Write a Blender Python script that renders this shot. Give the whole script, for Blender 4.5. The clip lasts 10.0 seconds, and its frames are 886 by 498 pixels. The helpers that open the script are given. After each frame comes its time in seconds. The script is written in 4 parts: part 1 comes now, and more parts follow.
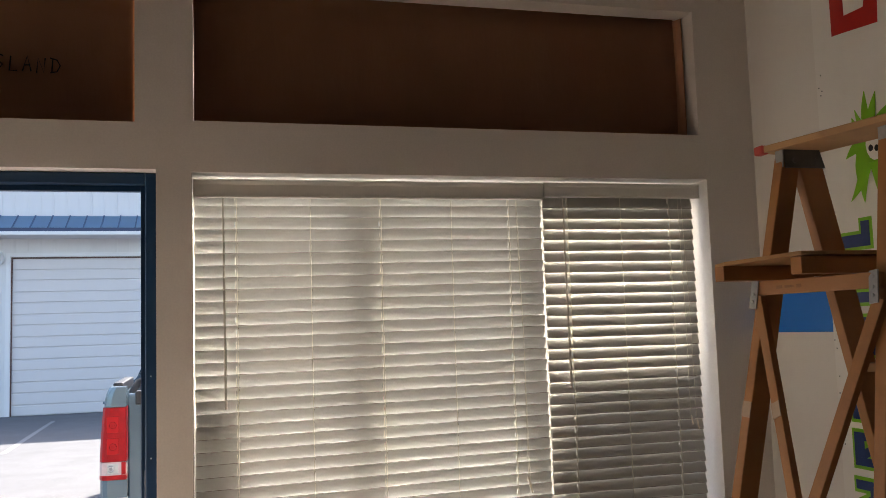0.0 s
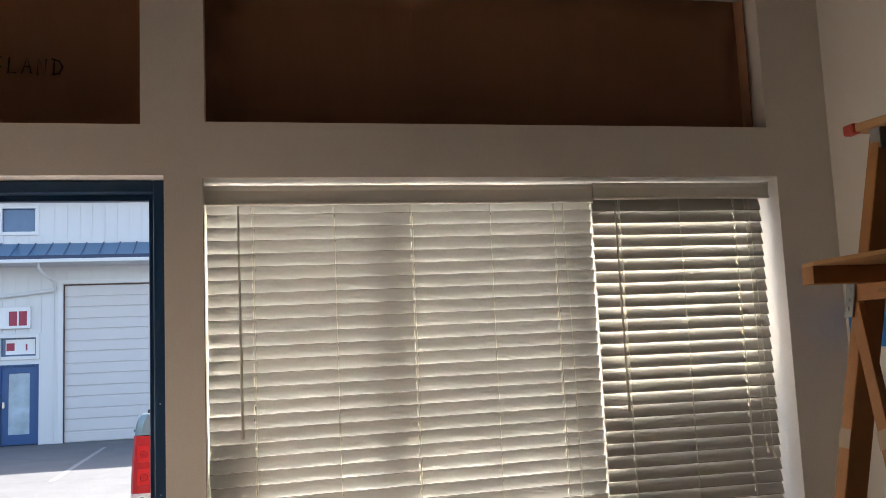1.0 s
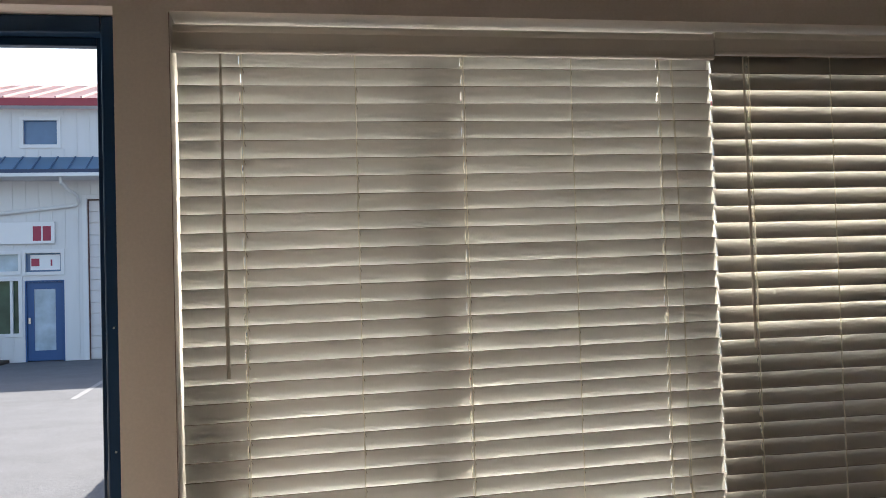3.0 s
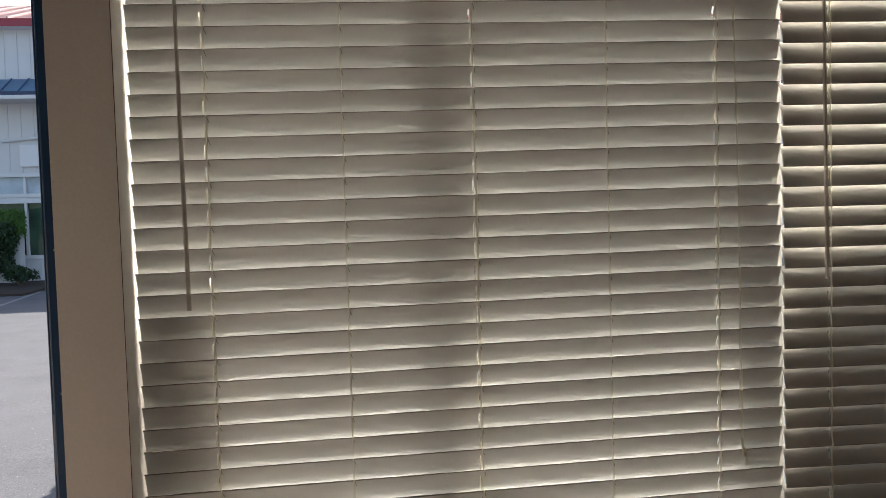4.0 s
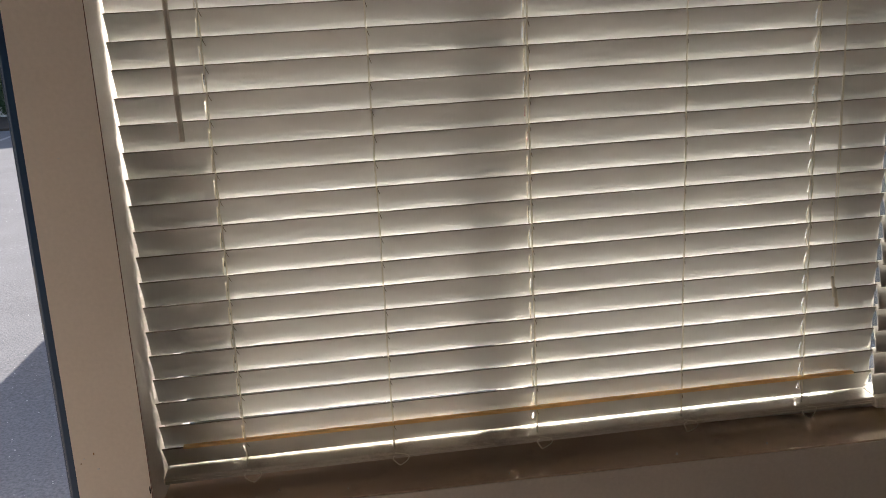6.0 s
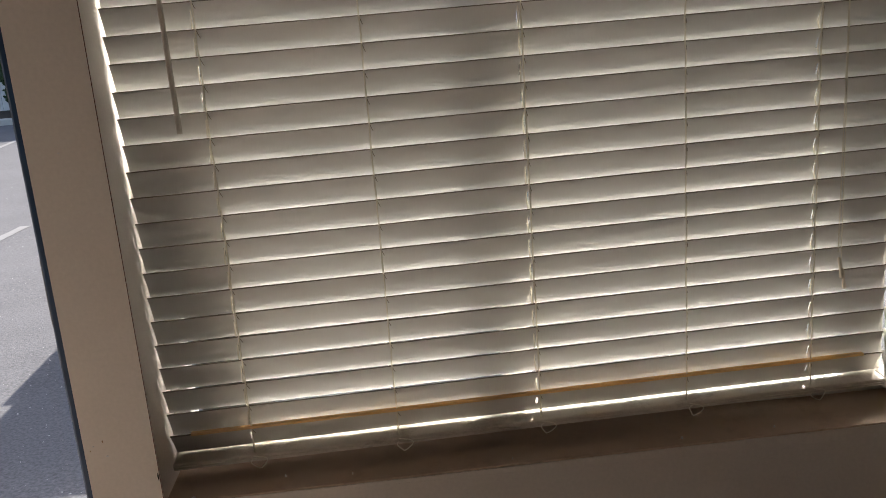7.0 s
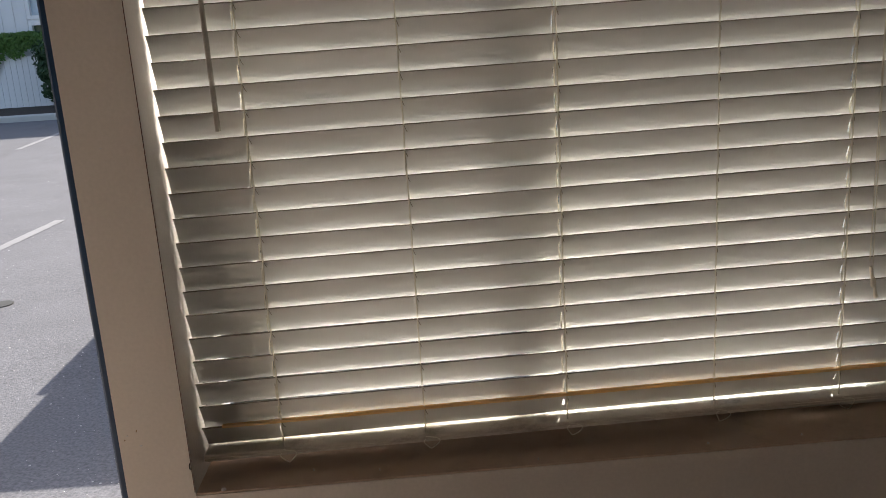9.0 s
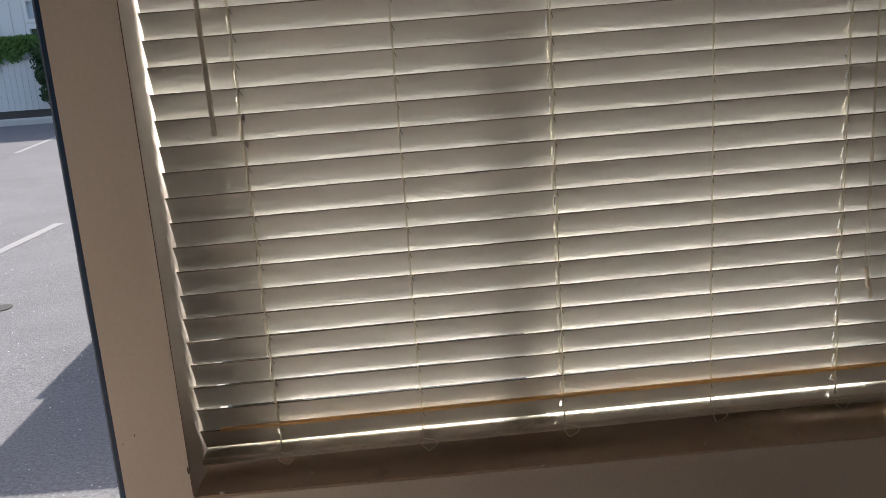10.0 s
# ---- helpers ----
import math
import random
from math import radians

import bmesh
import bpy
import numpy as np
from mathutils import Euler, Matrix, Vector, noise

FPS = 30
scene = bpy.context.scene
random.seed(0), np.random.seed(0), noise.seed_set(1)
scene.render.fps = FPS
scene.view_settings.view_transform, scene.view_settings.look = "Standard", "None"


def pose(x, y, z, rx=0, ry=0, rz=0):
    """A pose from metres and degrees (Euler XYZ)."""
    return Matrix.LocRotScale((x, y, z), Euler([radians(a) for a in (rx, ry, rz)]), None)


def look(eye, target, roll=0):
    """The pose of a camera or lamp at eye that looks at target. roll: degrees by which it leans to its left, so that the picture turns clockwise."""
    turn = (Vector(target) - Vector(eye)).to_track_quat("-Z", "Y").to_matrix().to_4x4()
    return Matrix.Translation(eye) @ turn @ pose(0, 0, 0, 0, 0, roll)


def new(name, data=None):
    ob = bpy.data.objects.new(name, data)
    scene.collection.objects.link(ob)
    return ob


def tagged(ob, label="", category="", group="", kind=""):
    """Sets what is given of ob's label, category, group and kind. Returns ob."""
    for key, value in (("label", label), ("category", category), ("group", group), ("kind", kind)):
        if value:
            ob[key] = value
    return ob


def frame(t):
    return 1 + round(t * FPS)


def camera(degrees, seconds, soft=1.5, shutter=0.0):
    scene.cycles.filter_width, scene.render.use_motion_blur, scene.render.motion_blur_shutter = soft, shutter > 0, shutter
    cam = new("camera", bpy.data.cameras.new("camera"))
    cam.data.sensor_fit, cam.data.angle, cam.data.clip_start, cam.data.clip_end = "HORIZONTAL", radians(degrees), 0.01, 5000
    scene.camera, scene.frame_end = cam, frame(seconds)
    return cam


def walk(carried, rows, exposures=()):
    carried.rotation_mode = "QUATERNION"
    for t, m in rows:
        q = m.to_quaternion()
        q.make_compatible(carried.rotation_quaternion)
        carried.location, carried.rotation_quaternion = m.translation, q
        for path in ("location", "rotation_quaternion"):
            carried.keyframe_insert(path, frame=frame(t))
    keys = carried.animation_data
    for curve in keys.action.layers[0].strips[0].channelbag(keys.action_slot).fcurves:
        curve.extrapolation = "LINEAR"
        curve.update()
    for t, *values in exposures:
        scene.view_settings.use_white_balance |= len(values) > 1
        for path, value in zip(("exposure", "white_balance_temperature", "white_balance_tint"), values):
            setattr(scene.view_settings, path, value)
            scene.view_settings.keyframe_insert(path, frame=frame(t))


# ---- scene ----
cam = camera(52.4, 10.0, soft=0.65)
PATH = [
    (0, (0.027, -3.234, 1.551), (0.547, -1.311, 1.73), -1.8),
    (0.5, (0.011, -3.113, 1.556), (0.538, -1.199, 1.796), -1.7),
    (1, (0.151, -2.914, 1.54), (0.564, -0.971, 1.771), -2.5),
    (1.5, (0.231, -2.729, 1.532), (0.619, -0.779, 1.746), -2.2),
    (2, (0.237, -2.474, 1.525), (0.651, -0.526, 1.711), -1.9),
    (2.5, (0.218, -2.259, 1.532), (0.675, -0.317, 1.668), -1.6),
    (2.7, (0.216, -2.181, 1.525), (0.637, -0.229, 1.625), -1.6),
    (4, (0.428, -1.736, 1.496), (0.63, 0.251, 1.39), -1.6),
    (4.5, (0.361, -1.566, 1.468), (0.585, 0.397, 1.155), -1.8),
    (5, (0.305, -1.488, 1.456), (0.607, 0.451, 1.075), -2.7),
    (5.5, (0.317, -1.458, 1.458), (0.646, 0.478, 1.077), -2.4),
    (6, (0.394, -1.439, 1.462), (0.562, 0.493, 0.976), -2.9),
    (7.5, (0.472, -1.457, 1.467), (0.536, 0.473, 0.946), -4.7),
    (8, (0.487, -1.475, 1.435), (0.524, 0.463, 0.943), -5.1),
    (8.5, (0.467, -1.462, 1.457), (0.512, 0.47, 0.94), -4.6),
    (9, (0.456, -1.462, 1.469), (0.476, 0.472, 0.957), -3.7),
    (9.5, (0.456, -1.462, 1.452), (0.481, 0.477, 0.961), -3.4),
    (10, (0.461, -1.466, 1.473), (0.483, 0.468, 0.963), -4.0),
]
walk(cam, [(t, look(eye, target, roll)) for t, eye, target, roll in PATH],
     exposures=((0.0, 1.70, 6800, 12), (1.0, 1.70, 6780, 11), (1.6, 1.52, 6750, 10), (2.5, 1.40, 6700, 10), (4.0, 0.82, 6700, 11), (4.5, 0.90, 6750, 12), (5.4, 1.08, 6750, 13), (6.2, 1.02, 6750, 13), (7.2, 0.82, 6750, 13), (10.0, 0.86, 6750, 13)))


# ---- world, sun, exposure ----
world = bpy.data.worlds.new("world")
scene.world = world
world.use_nodes = True
wn, wl = world.node_tree.nodes, world.node_tree.links
SUN_TO = Vector((0.60, 1.07, 1.0)).normalized()
sky = wn.new("ShaderNodeTexSky")
sky.sky_type = "NISHITA"
sky.sun_disc = False
sky.sun_elevation = math.asin(SUN_TO.z)
sky.sun_rotation = math.atan2(SUN_TO.x, SUN_TO.y)
sky.air_density, sky.dust_density = 1.0, 2.0
wl.new(sky.outputs[0], wn["Background"].inputs[0])
wn["Background"].inputs[1].default_value = 0.15
sun_data = bpy.data.lights.new("sun", "SUN")
sun_data.energy, sun_data.angle, sun_data.color = 5.0, radians(0.53), (1.0, 0.96, 0.90)
sun = new("sun", sun_data)
sun.matrix_world = look(SUN_TO * 40, (0, 0, 0))


# ---- materials ----
def mat(name, color, rough=0.6, metal=0.0, vary=0.12, scale=6.0, bump=0.0, bump_scale=60.0, stain=0.0, stain_color=(0.1, 0.08, 0.06),
        stain_scale=2.0, stretch=(1, 1, 1), transmission=0.0, per_object=0.0, spec=0.5, grain=0.0, grain_scale=90.0):
    """A principled material with two scales of variation, stains and fine relief."""
    m = bpy.data.materials.new(name)
    m.use_nodes = True
    n, l = m.node_tree.nodes, m.node_tree.links
    b = n["Principled BSDF"]
    b.inputs["Roughness"].default_value = rough
    b.inputs["Metallic"].default_value = metal
    b.inputs["Specular IOR Level"].default_value = spec
    b.inputs["Transmission Weight"].default_value = transmission
    co = n.new("ShaderNodeTexCoord")
    mp = n.new("ShaderNodeMapping")
    mp.inputs["Scale"].default_value = stretch
    l.new(co.outputs["Object"], mp.inputs[0])
    tex = n.new("ShaderNodeTexNoise")
    tex.inputs["Scale"].default_value, tex.inputs["Detail"].default_value = scale, 6
    l.new(mp.outputs[0], tex.inputs["Vector"])
    ramp = n.new("ShaderNodeMix")
    ramp.data_type = "RGBA"
    c = Vector(color)
    lo, hi = c * (1 - vary), c * (1 + vary)
    ramp.inputs[6].default_value, ramp.inputs[7].default_value = (*lo, 1), (*hi, 1)
    l.new(tex.outputs[0], ramp.inputs[0])
    out = ramp.outputs[2]
    if stain:
        t2 = n.new("ShaderNodeTexNoise")
        t2.inputs["Scale"].default_value, t2.inputs["Detail"].default_value, t2.inputs["Roughness"].default_value = stain_scale, 8, 0.7
        l.new(mp.outputs[0], t2.inputs["Vector"])
        mr = n.new("ShaderNodeMapRange")
        mr.inputs["From Min"].default_value, mr.inputs["From Max"].default_value = 0.52, 0.72
        mr.inputs["To Max"].default_value = stain
        l.new(t2.outputs[0], mr.inputs["Value"])
        mx = n.new("ShaderNodeMix")
        mx.data_type = "RGBA"
        mx.inputs[7].default_value = (*stain_color, 1)
        l.new(mr.outputs[0], mx.inputs[0])
        l.new(out, mx.inputs[6])
        out = mx.outputs[2]
    if grain:
        t4 = n.new("ShaderNodeTexNoise")
        t4.inputs["Scale"].default_value, t4.inputs["Detail"].default_value = grain_scale, 3
        l.new(mp.outputs[0], t4.inputs["Vector"])
        mr = n.new("ShaderNodeMapRange")
        mr.inputs["From Min"].default_value, mr.inputs["From Max"].default_value = 0.3, 0.7
        mr.inputs["To Min"].default_value, mr.inputs["To Max"].default_value = 1 - grain, 1 + grain
        l.new(t4.outputs[0], mr.inputs["Value"])
        hs = n.new("ShaderNodeHueSaturation")
        l.new(mr.outputs[0], hs.inputs["Value"])
        l.new(out, hs.inputs["Color"])
        out = hs.outputs[0]
    if per_object:
        oi = n.new("ShaderNodeObjectInfo")
        mr = n.new("ShaderNodeMapRange")
        mr.inputs["To Min"].default_value, mr.inputs["To Max"].default_value = 1 - per_object, 1 + per_object
        l.new(oi.outputs["Random"], mr.inputs["Value"])
        hs = n.new("ShaderNodeHueSaturation")
        l.new(mr.outputs[0], hs.inputs["Value"])
        l.new(out, hs.inputs["Color"])
        out = hs.outputs[0]
    l.new(out, b.inputs["Base Color"])
    if bump:
        t3 = n.new("ShaderNodeTexNoise")
        t3.inputs["Scale"].default_value, t3.inputs["Detail"].default_value = bump_scale, 5
        l.new(mp.outputs[0], t3.inputs["Vector"])
        bp = n.new("ShaderNodeBump")
        bp.inputs["Strength"].default_value, bp.inputs["Distance"].default_value = bump, 0.004
        l.new(t3.outputs[0], bp.inputs["Height"])
        l.new(bp.outputs[0], b.inputs["Normal"])
    return m


M_WALL = mat("greige_wall_paint", (0.81, 0.752, 0.695), 0.6, vary=0.05, scale=2.5, bump=0.06, bump_scale=110, grain=0.03, grain_scale=140, stain=0.12, stain_color=(0.50, 0.44, 0.39), stain_scale=3.2)
M_SIDEWALL = mat("beige_wall_paint", (0.78, 0.74, 0.68), 0.65, vary=0.04, scale=1.2, bump=0.1, bump_scale=140)
M_WESTWALL = mat("white_wall_paint", (0.86, 0.80, 0.73), 0.65, vary=0.04, scale=1.2, bump=0.1, bump_scale=140)
M_BACKWALL = mat("dark_brown_wall", (0.07, 0.055, 0.045), 0.8, vary=0.15)
# unseen ceiling, set dark so that less fill reaches the slats
M_CEIL = mat("dark_fill_cut_ceiling", (0.26, 0.24, 0.22), 0.8, vary=0.05)
# for the added floor sheet that swallows bounce light
M_BOUNCE_CUT = mat("dark_bounce_blocker", (0.07, 0.058, 0.050), 0.9, vary=0.2, scale=3, stain=0.3, stain_color=(0.04, 0.035, 0.03), stain_scale=2, bump=0.4, bump_scale=200)
M_FLOOR = mat("worn_concrete", (0.68, 0.56, 0.465), 0.6, vary=0.2, scale=3, stain=0.3, stain_color=(0.34, 0.29, 0.25), bump=0.4, bump_scale=200)
M_SLAT = mat("white_slat", (0.785, 0.775, 0.742), 0.45, vary=0.025, scale=14, stretch=(0.15, 4, 4), per_object=0.02, stain=0.06, stain_color=(0.5, 0.46, 0.38), stain_scale=6)
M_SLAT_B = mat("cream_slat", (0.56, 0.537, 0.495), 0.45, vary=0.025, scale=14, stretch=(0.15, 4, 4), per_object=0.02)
# dark colour standing in for the shaded seam line between slats
M_SLAT_EDGE = mat("shaded_slat_edge", (0.20, 0.165, 0.135), 0.8, vary=0.2, scale=30)
# rung colour carries the short shadows seen beside each string
M_RUNG = mat("shadow_dark_thread", (0.26, 0.22, 0.18), 0.9, vary=0.2, scale=100)
M_VALANCE = mat("white_valance", (0.86, 0.835, 0.78), 0.42, vary=0.03, scale=10, stretch=(0.2, 3, 3), bump=0.05, bump_scale=40)
M_RAIL = mat("dusty_white_rail", (0.70, 0.65, 0.57), 0.45, vary=0.08, scale=20, stain=0.85, stain_color=(0.24, 0.175, 0.125), stain_scale=9, stretch=(1, 1, 2.5))
# grime smears, plus the warm light on the sill put into the brown
M_SILL = mat("grimy_warm_lit_sill_paint", (0.59, 0.455, 0.35), 0.30, vary=0.12, scale=5, stain=0.65, stain_color=(0.34, 0.24, 0.17), stain_scale=7, bump=0.05, bump_scale=40)
M_CORD = mat("white_cord", (0.86, 0.83, 0.74), 0.8, vary=0.1, scale=200)
M_TASSEL = mat("cream_plastic", (0.86, 0.80, 0.68), 0.4, vary=0.04)


def let_light_through(m, share, color=(0.86, 0.82, 0.72)):
    """Thin thread or lath: part of the light comes through it."""
    n, l = m.node_tree.nodes, m.node_tree.links
    t, mx = n.new("ShaderNodeBsdfTranslucent"), n.new("ShaderNodeMixShader")
    t.inputs[0].default_value = (*color, 1)
    mx.inputs[0].default_value = share
    l.new(n["Principled BSDF"].outputs[0], mx.inputs[1])
    l.new(t.outputs[0], mx.inputs[2])
    l.new(mx.outputs[0], n["Material Output"].inputs[0])


let_light_through(M_CORD, 0.5)
M_WAND = mat("taupe_wand", (0.55, 0.50, 0.44), 0.35, vary=0.05)
M_PINE = mat("pine_lath", (0.96, 0.74, 0.43), 0.55, vary=0.15, scale=12, stretch=(0.4, 6, 6), stain=0.3, stain_color=(0.3, 0.15, 0.05), stain_scale=5)
let_light_through(M_PINE, 0.45, (0.95, 0.66, 0.28))
M_FRAME = mat("dark_blue_metal", (0.010, 0.040, 0.095), 0.38, vary=0.25, scale=5, stain=0.25, stain_color=(0.05, 0.07, 0.09), stain_scale=7, bump=0.05)
M_WINFRAME = mat("pale_window_metal", (0.62, 0.60, 0.56), 0.4, vary=0.08, scale=8, stain=0.2, stain_color=(0.4, 0.37, 0.33), stain_scale=10)
M_STEEL = mat("galvanised_steel", (0.42, 0.43, 0.43), 0.42, 0.7, vary=0.25, scale=30, stain=0.3, stain_color=(0.2, 0.16, 0.12), stain_scale=12)
M_STEEL_D = mat("dark_steel", (0.16, 0.17, 0.18), 0.45, 0.6, vary=0.25, scale=30)
M_CARD = mat("brown_cardboard", (0.46, 0.235, 0.135), 0.8, vary=0.12, scale=3, stretch=(3, 3, 0.6), bump=0.2, bump_scale=25)
M_FLAKE = mat("pale_paint_flake", (0.34, 0.22, 0.13), 0.85, vary=0.3, scale=80)
M_INK = mat("black_marker", (0.012, 0.01, 0.01), 0.6)
M_WOOD = mat("orange_ladder_wood", (0.44, 0.20, 0.068), 0.5, vary=0.28, scale=5, stretch=(1, 1, 1), stain=0.45, stain_color=(0.20, 0.085, 0.035), stain_scale=4, bump=0.15, bump_scale=50)
M_WOOD_L = mat("worn_pale_wood", (0.54, 0.31, 0.14), 0.6, vary=0.25, scale=7, stain=0.4, stain_color=(0.24, 0.13, 0.07), stain_scale=5, bump=0.2, bump_scale=50)
M_PENCIL = mat("faded_pencil", (0.34, 0.165, 0.065), 0.7, vary=0.5, scale=60)
M_TAPE = mat("pale_paint_smear", (0.50, 0.38, 0.27), 0.7, vary=0.15)
M_REDTIP = mat("red_rubber", (0.55, 0.07, 0.05), 0.6, vary=0.15, scale=20)
M_VINYL = mat("white_vinyl_board", (0.82, 0.79, 0.73), 0.35, vary=0.03, scale=1.5, stain=0.12, stain_color=(0.5, 0.46, 0.4), stain_scale=4)
M_VRED = mat("red_vinyl", (0.50, 0.022, 0.018), 0.35, vary=0.05)
M_VBLUE = mat("navy_vinyl", (0.018, 0.045, 0.17), 0.35, vary=0.15)
M_VSKY = mat("blue_wall_stripe", (0.010, 0.20, 0.72), 0.5, vary=0.05)
M_VGREEN = mat("lime_vinyl", (0.22, 0.55, 0.02), 0.35, vary=0.06)
M_BLACK = mat("black_plastic", (0.012, 0.012, 0.014), 0.4)
M_DARKSIGN = mat("dark_grey_board", (0.05, 0.05, 0.045), 0.7, vary=0.2)


def ground_material(name, color):
    return mat(name, color, 0.85, vary=0.20, scale=2.2, stain=0.45, stain_color=tuple(0.62 * c for c in color), stain_scale=0.9, bump=0.8, bump_scale=120, grain=0.3, grain_scale=75)


M_ASPH = ground_material("bleached_asphalt", (0.135, 0.137, 0.145))
M_GRIT = mat("pale_grit", (0.48, 0.47, 0.46), 0.9, vary=0.7, scale=3)
M_PAINTLINE = mat("worn_road_paint", (0.26, 0.26, 0.26), 0.7, vary=0.1, scale=12, stain=0.6, stain_color=(0.22, 0.22, 0.21), stain_scale=9)
M_KERB = mat("pale_concrete", (0.46, 0.45, 0.42), 0.8, vary=0.1, scale=4, bump=0.3)
M_MULCH = mat("dark_mulch", (0.05, 0.035, 0.025), 0.9, vary=0.4, scale=30, bump=1.0)
M_SIDING = mat("white_siding", (0.70, 0.70, 0.71), 0.5, vary=0.04, scale=1.5, stain=0.12, stain_color=(0.5, 0.5, 0.5), stretch=(3, 3, 0.4))
M_TRIM = mat("white_trim", (0.74, 0.74, 0.75), 0.5, vary=0.03)
M_GARAGE = mat("white_garage_door", (0.66, 0.635, 0.64), 0.45, vary=0.04, scale=2, stain=0.15, stain_color=(0.48, 0.46, 0.5), stretch=(2, 2, 0.6))
M_BROWN = mat("brown_door_seal", (0.12, 0.06, 0.05), 0.7)
M_BLUEROOF = mat("blue_metal_roof", (0.24, 0.42, 0.60), 0.3, 0.1, vary=0.08, scale=1.5)
M_SEAM = mat("blue_roof_seam", (0.05, 0.12, 0.24), 0.4)
M_NAVY = mat("navy_fascia", (0.016, 0.035, 0.09), 0.4, vary=0.08)
M_REDFASCIA = mat("red_fascia", (0.34, 0.04, 0.06), 0.45, vary=0.08)
M_REDROOF = mat("faded_red_metal_roof", (0.58, 0.36, 0.34), 0.4, vary=0.06)
M_BLUEDOOR = mat("blue_door_paint", (0.02, 0.085, 0.24), 0.4, vary=0.08)
M_SIGNWHITE = mat("white_sign_face", (0.80, 0.80, 0.82), 0.4, vary=0.02)
M_SIGNRED = mat("crimson_sign_mark", (0.34, 0.02, 0.06), 0.4)
M_LEAF = mat("green_leaf", (0.075, 0.16, 0.03), 0.55, vary=0.5, scale=9)
M_LEAF_D = mat("dark_green_leaf", (0.025, 0.06, 0.022), 0.6, vary=0.5, scale=9)
M_TWIG = mat("bark", (0.09, 0.065, 0.045), 0.9, vary=0.3, scale=30)
M_PAINT = mat("silver_blue_car_paint", (0.13, 0.185, 0.225), 0.25, 0.6, vary=0.03)
M_LENS = mat("red_lamp_lens", (0.32, 0.004, 0.008), 0.3, vary=0.35, scale=30, bump=0.3, bump_scale=50, spec=0.25)
M_LENS_B = mat("bright_red_reflector", (0.44, 0.005, 0.008), 0.3, vary=0.2, scale=60, spec=0.3)
M_LENS_D = mat("dark_red_lamp_ring", (0.20, 0.003, 0.006), 0.3, spec=0.2)
M_LENS_W = mat("clear_lamp_lens", (0.50, 0.38, 0.37), 0.12, vary=0.2, scale=40)
M_TYRE = mat("black_rubber", (0.02, 0.02, 0.02), 0.8)
M_CHROME = mat("chrome", (0.6, 0.6, 0.6), 0.15, 1.0)


def glass_material(name, tint=(0.95, 0.98, 0.97)):
    m = bpy.data.materials.new(name)
    m.use_nodes = True
    b = m.node_tree.nodes["Principled BSDF"]
    b.inputs["Base Color"].default_value = (*tint, 1)
    b.inputs["Roughness"].default_value = 0.0
    b.inputs["IOR"].default_value = 1.45
    b.inputs["Transmission Weight"].default_value = 1.0
    return m


M_GLASS = glass_material("clear_glass")
M_DARKGLASS = mat("dark_reflective_glass", (0.08, 0.15, 0.28), 0.05, vary=0.15, spec=0.5)
# green mottling paints the reflected hedge and trees into the glass
M_GREENGLASS = mat("painted_greenery_glass", (0.055, 0.10, 0.065), 0.04, vary=0.7, scale=2.5, spec=0.5)
# pale mottled base colour paints a bright reflection into the pane
M_PALEGLASS = mat("painted_pale_reflection_glass", (0.42, 0.52, 0.60), 0.08, vary=0.5, scale=3, spec=0.5)


# ---- mesh helpers ----
def mesh_of(bm, name, material, smooth=False):
    me = bpy.data.meshes.new(name)
    bmesh.ops.recalc_face_normals(bm, faces=bm.faces[:])
    bm.to_mesh(me)
    bm.free()
    me.materials.append(material)
    if smooth:
        for p in me.polygons:
            p.use_smooth = True
    return me


def part(name, bm, material, parent=None, label="", smooth=False):
    ob = new(name, mesh_of(bm, name, material, smooth))
    ob.parent = parent
    return tagged(ob, label)


def empty(name, label, category, group="", kind="", at=(0, 0, 0)):
    ob = new(name)
    ob.location = at
    ob.empty_display_size = 0.1
    return tagged(ob, label, category, group, kind)


def box(lo, hi, bevel=0.0, bm=None, m=None):
    """A box between two corners, with softened edges, joined to bm if that is given."""
    one = bmesh.new()
    lo, hi = Vector(lo), Vector(hi)
    bmesh.ops.create_cube(one, size=1.0)
    for v in one.verts:
        v.co = Vector([(lo[i] + hi[i]) / 2 + v.co[i] * (hi[i] - lo[i]) for i in range(3)])
    if bevel:
        bmesh.ops.bevel(one, geom=one.edges[:], offset=bevel, segments=2, affect="EDGES", profile=0.5)
    if m is not None:
        one.transform(m)
    return join(bm, one)


def join(bm, one):
    if bm is None:
        return one
    me = bpy.data.meshes.new("tmp")
    one.to_mesh(me)
    one.free()
    bm.from_mesh(me)
    bpy.data.meshes.remove(me)
    return bm


def beam(a, b, w, h, side=(0, 1, 0), bevel=0.002, bm=None):
    """A bar from a to b: w across side, h across the other way."""
    a, b, side = Vector(a), Vector(b), Vector(side)
    z = (b - a).normalized()
    x = (side - z * side.dot(z)).normalized()
    y = z.cross(x)
    m = Matrix.Translation((a + b) / 2) @ Matrix((x, y, z)).transposed().to_4x4()
    d = (b - a).length
    return box((-w / 2, -h / 2, -d / 2), (w / 2, h / 2, d / 2), bevel, bm, m)


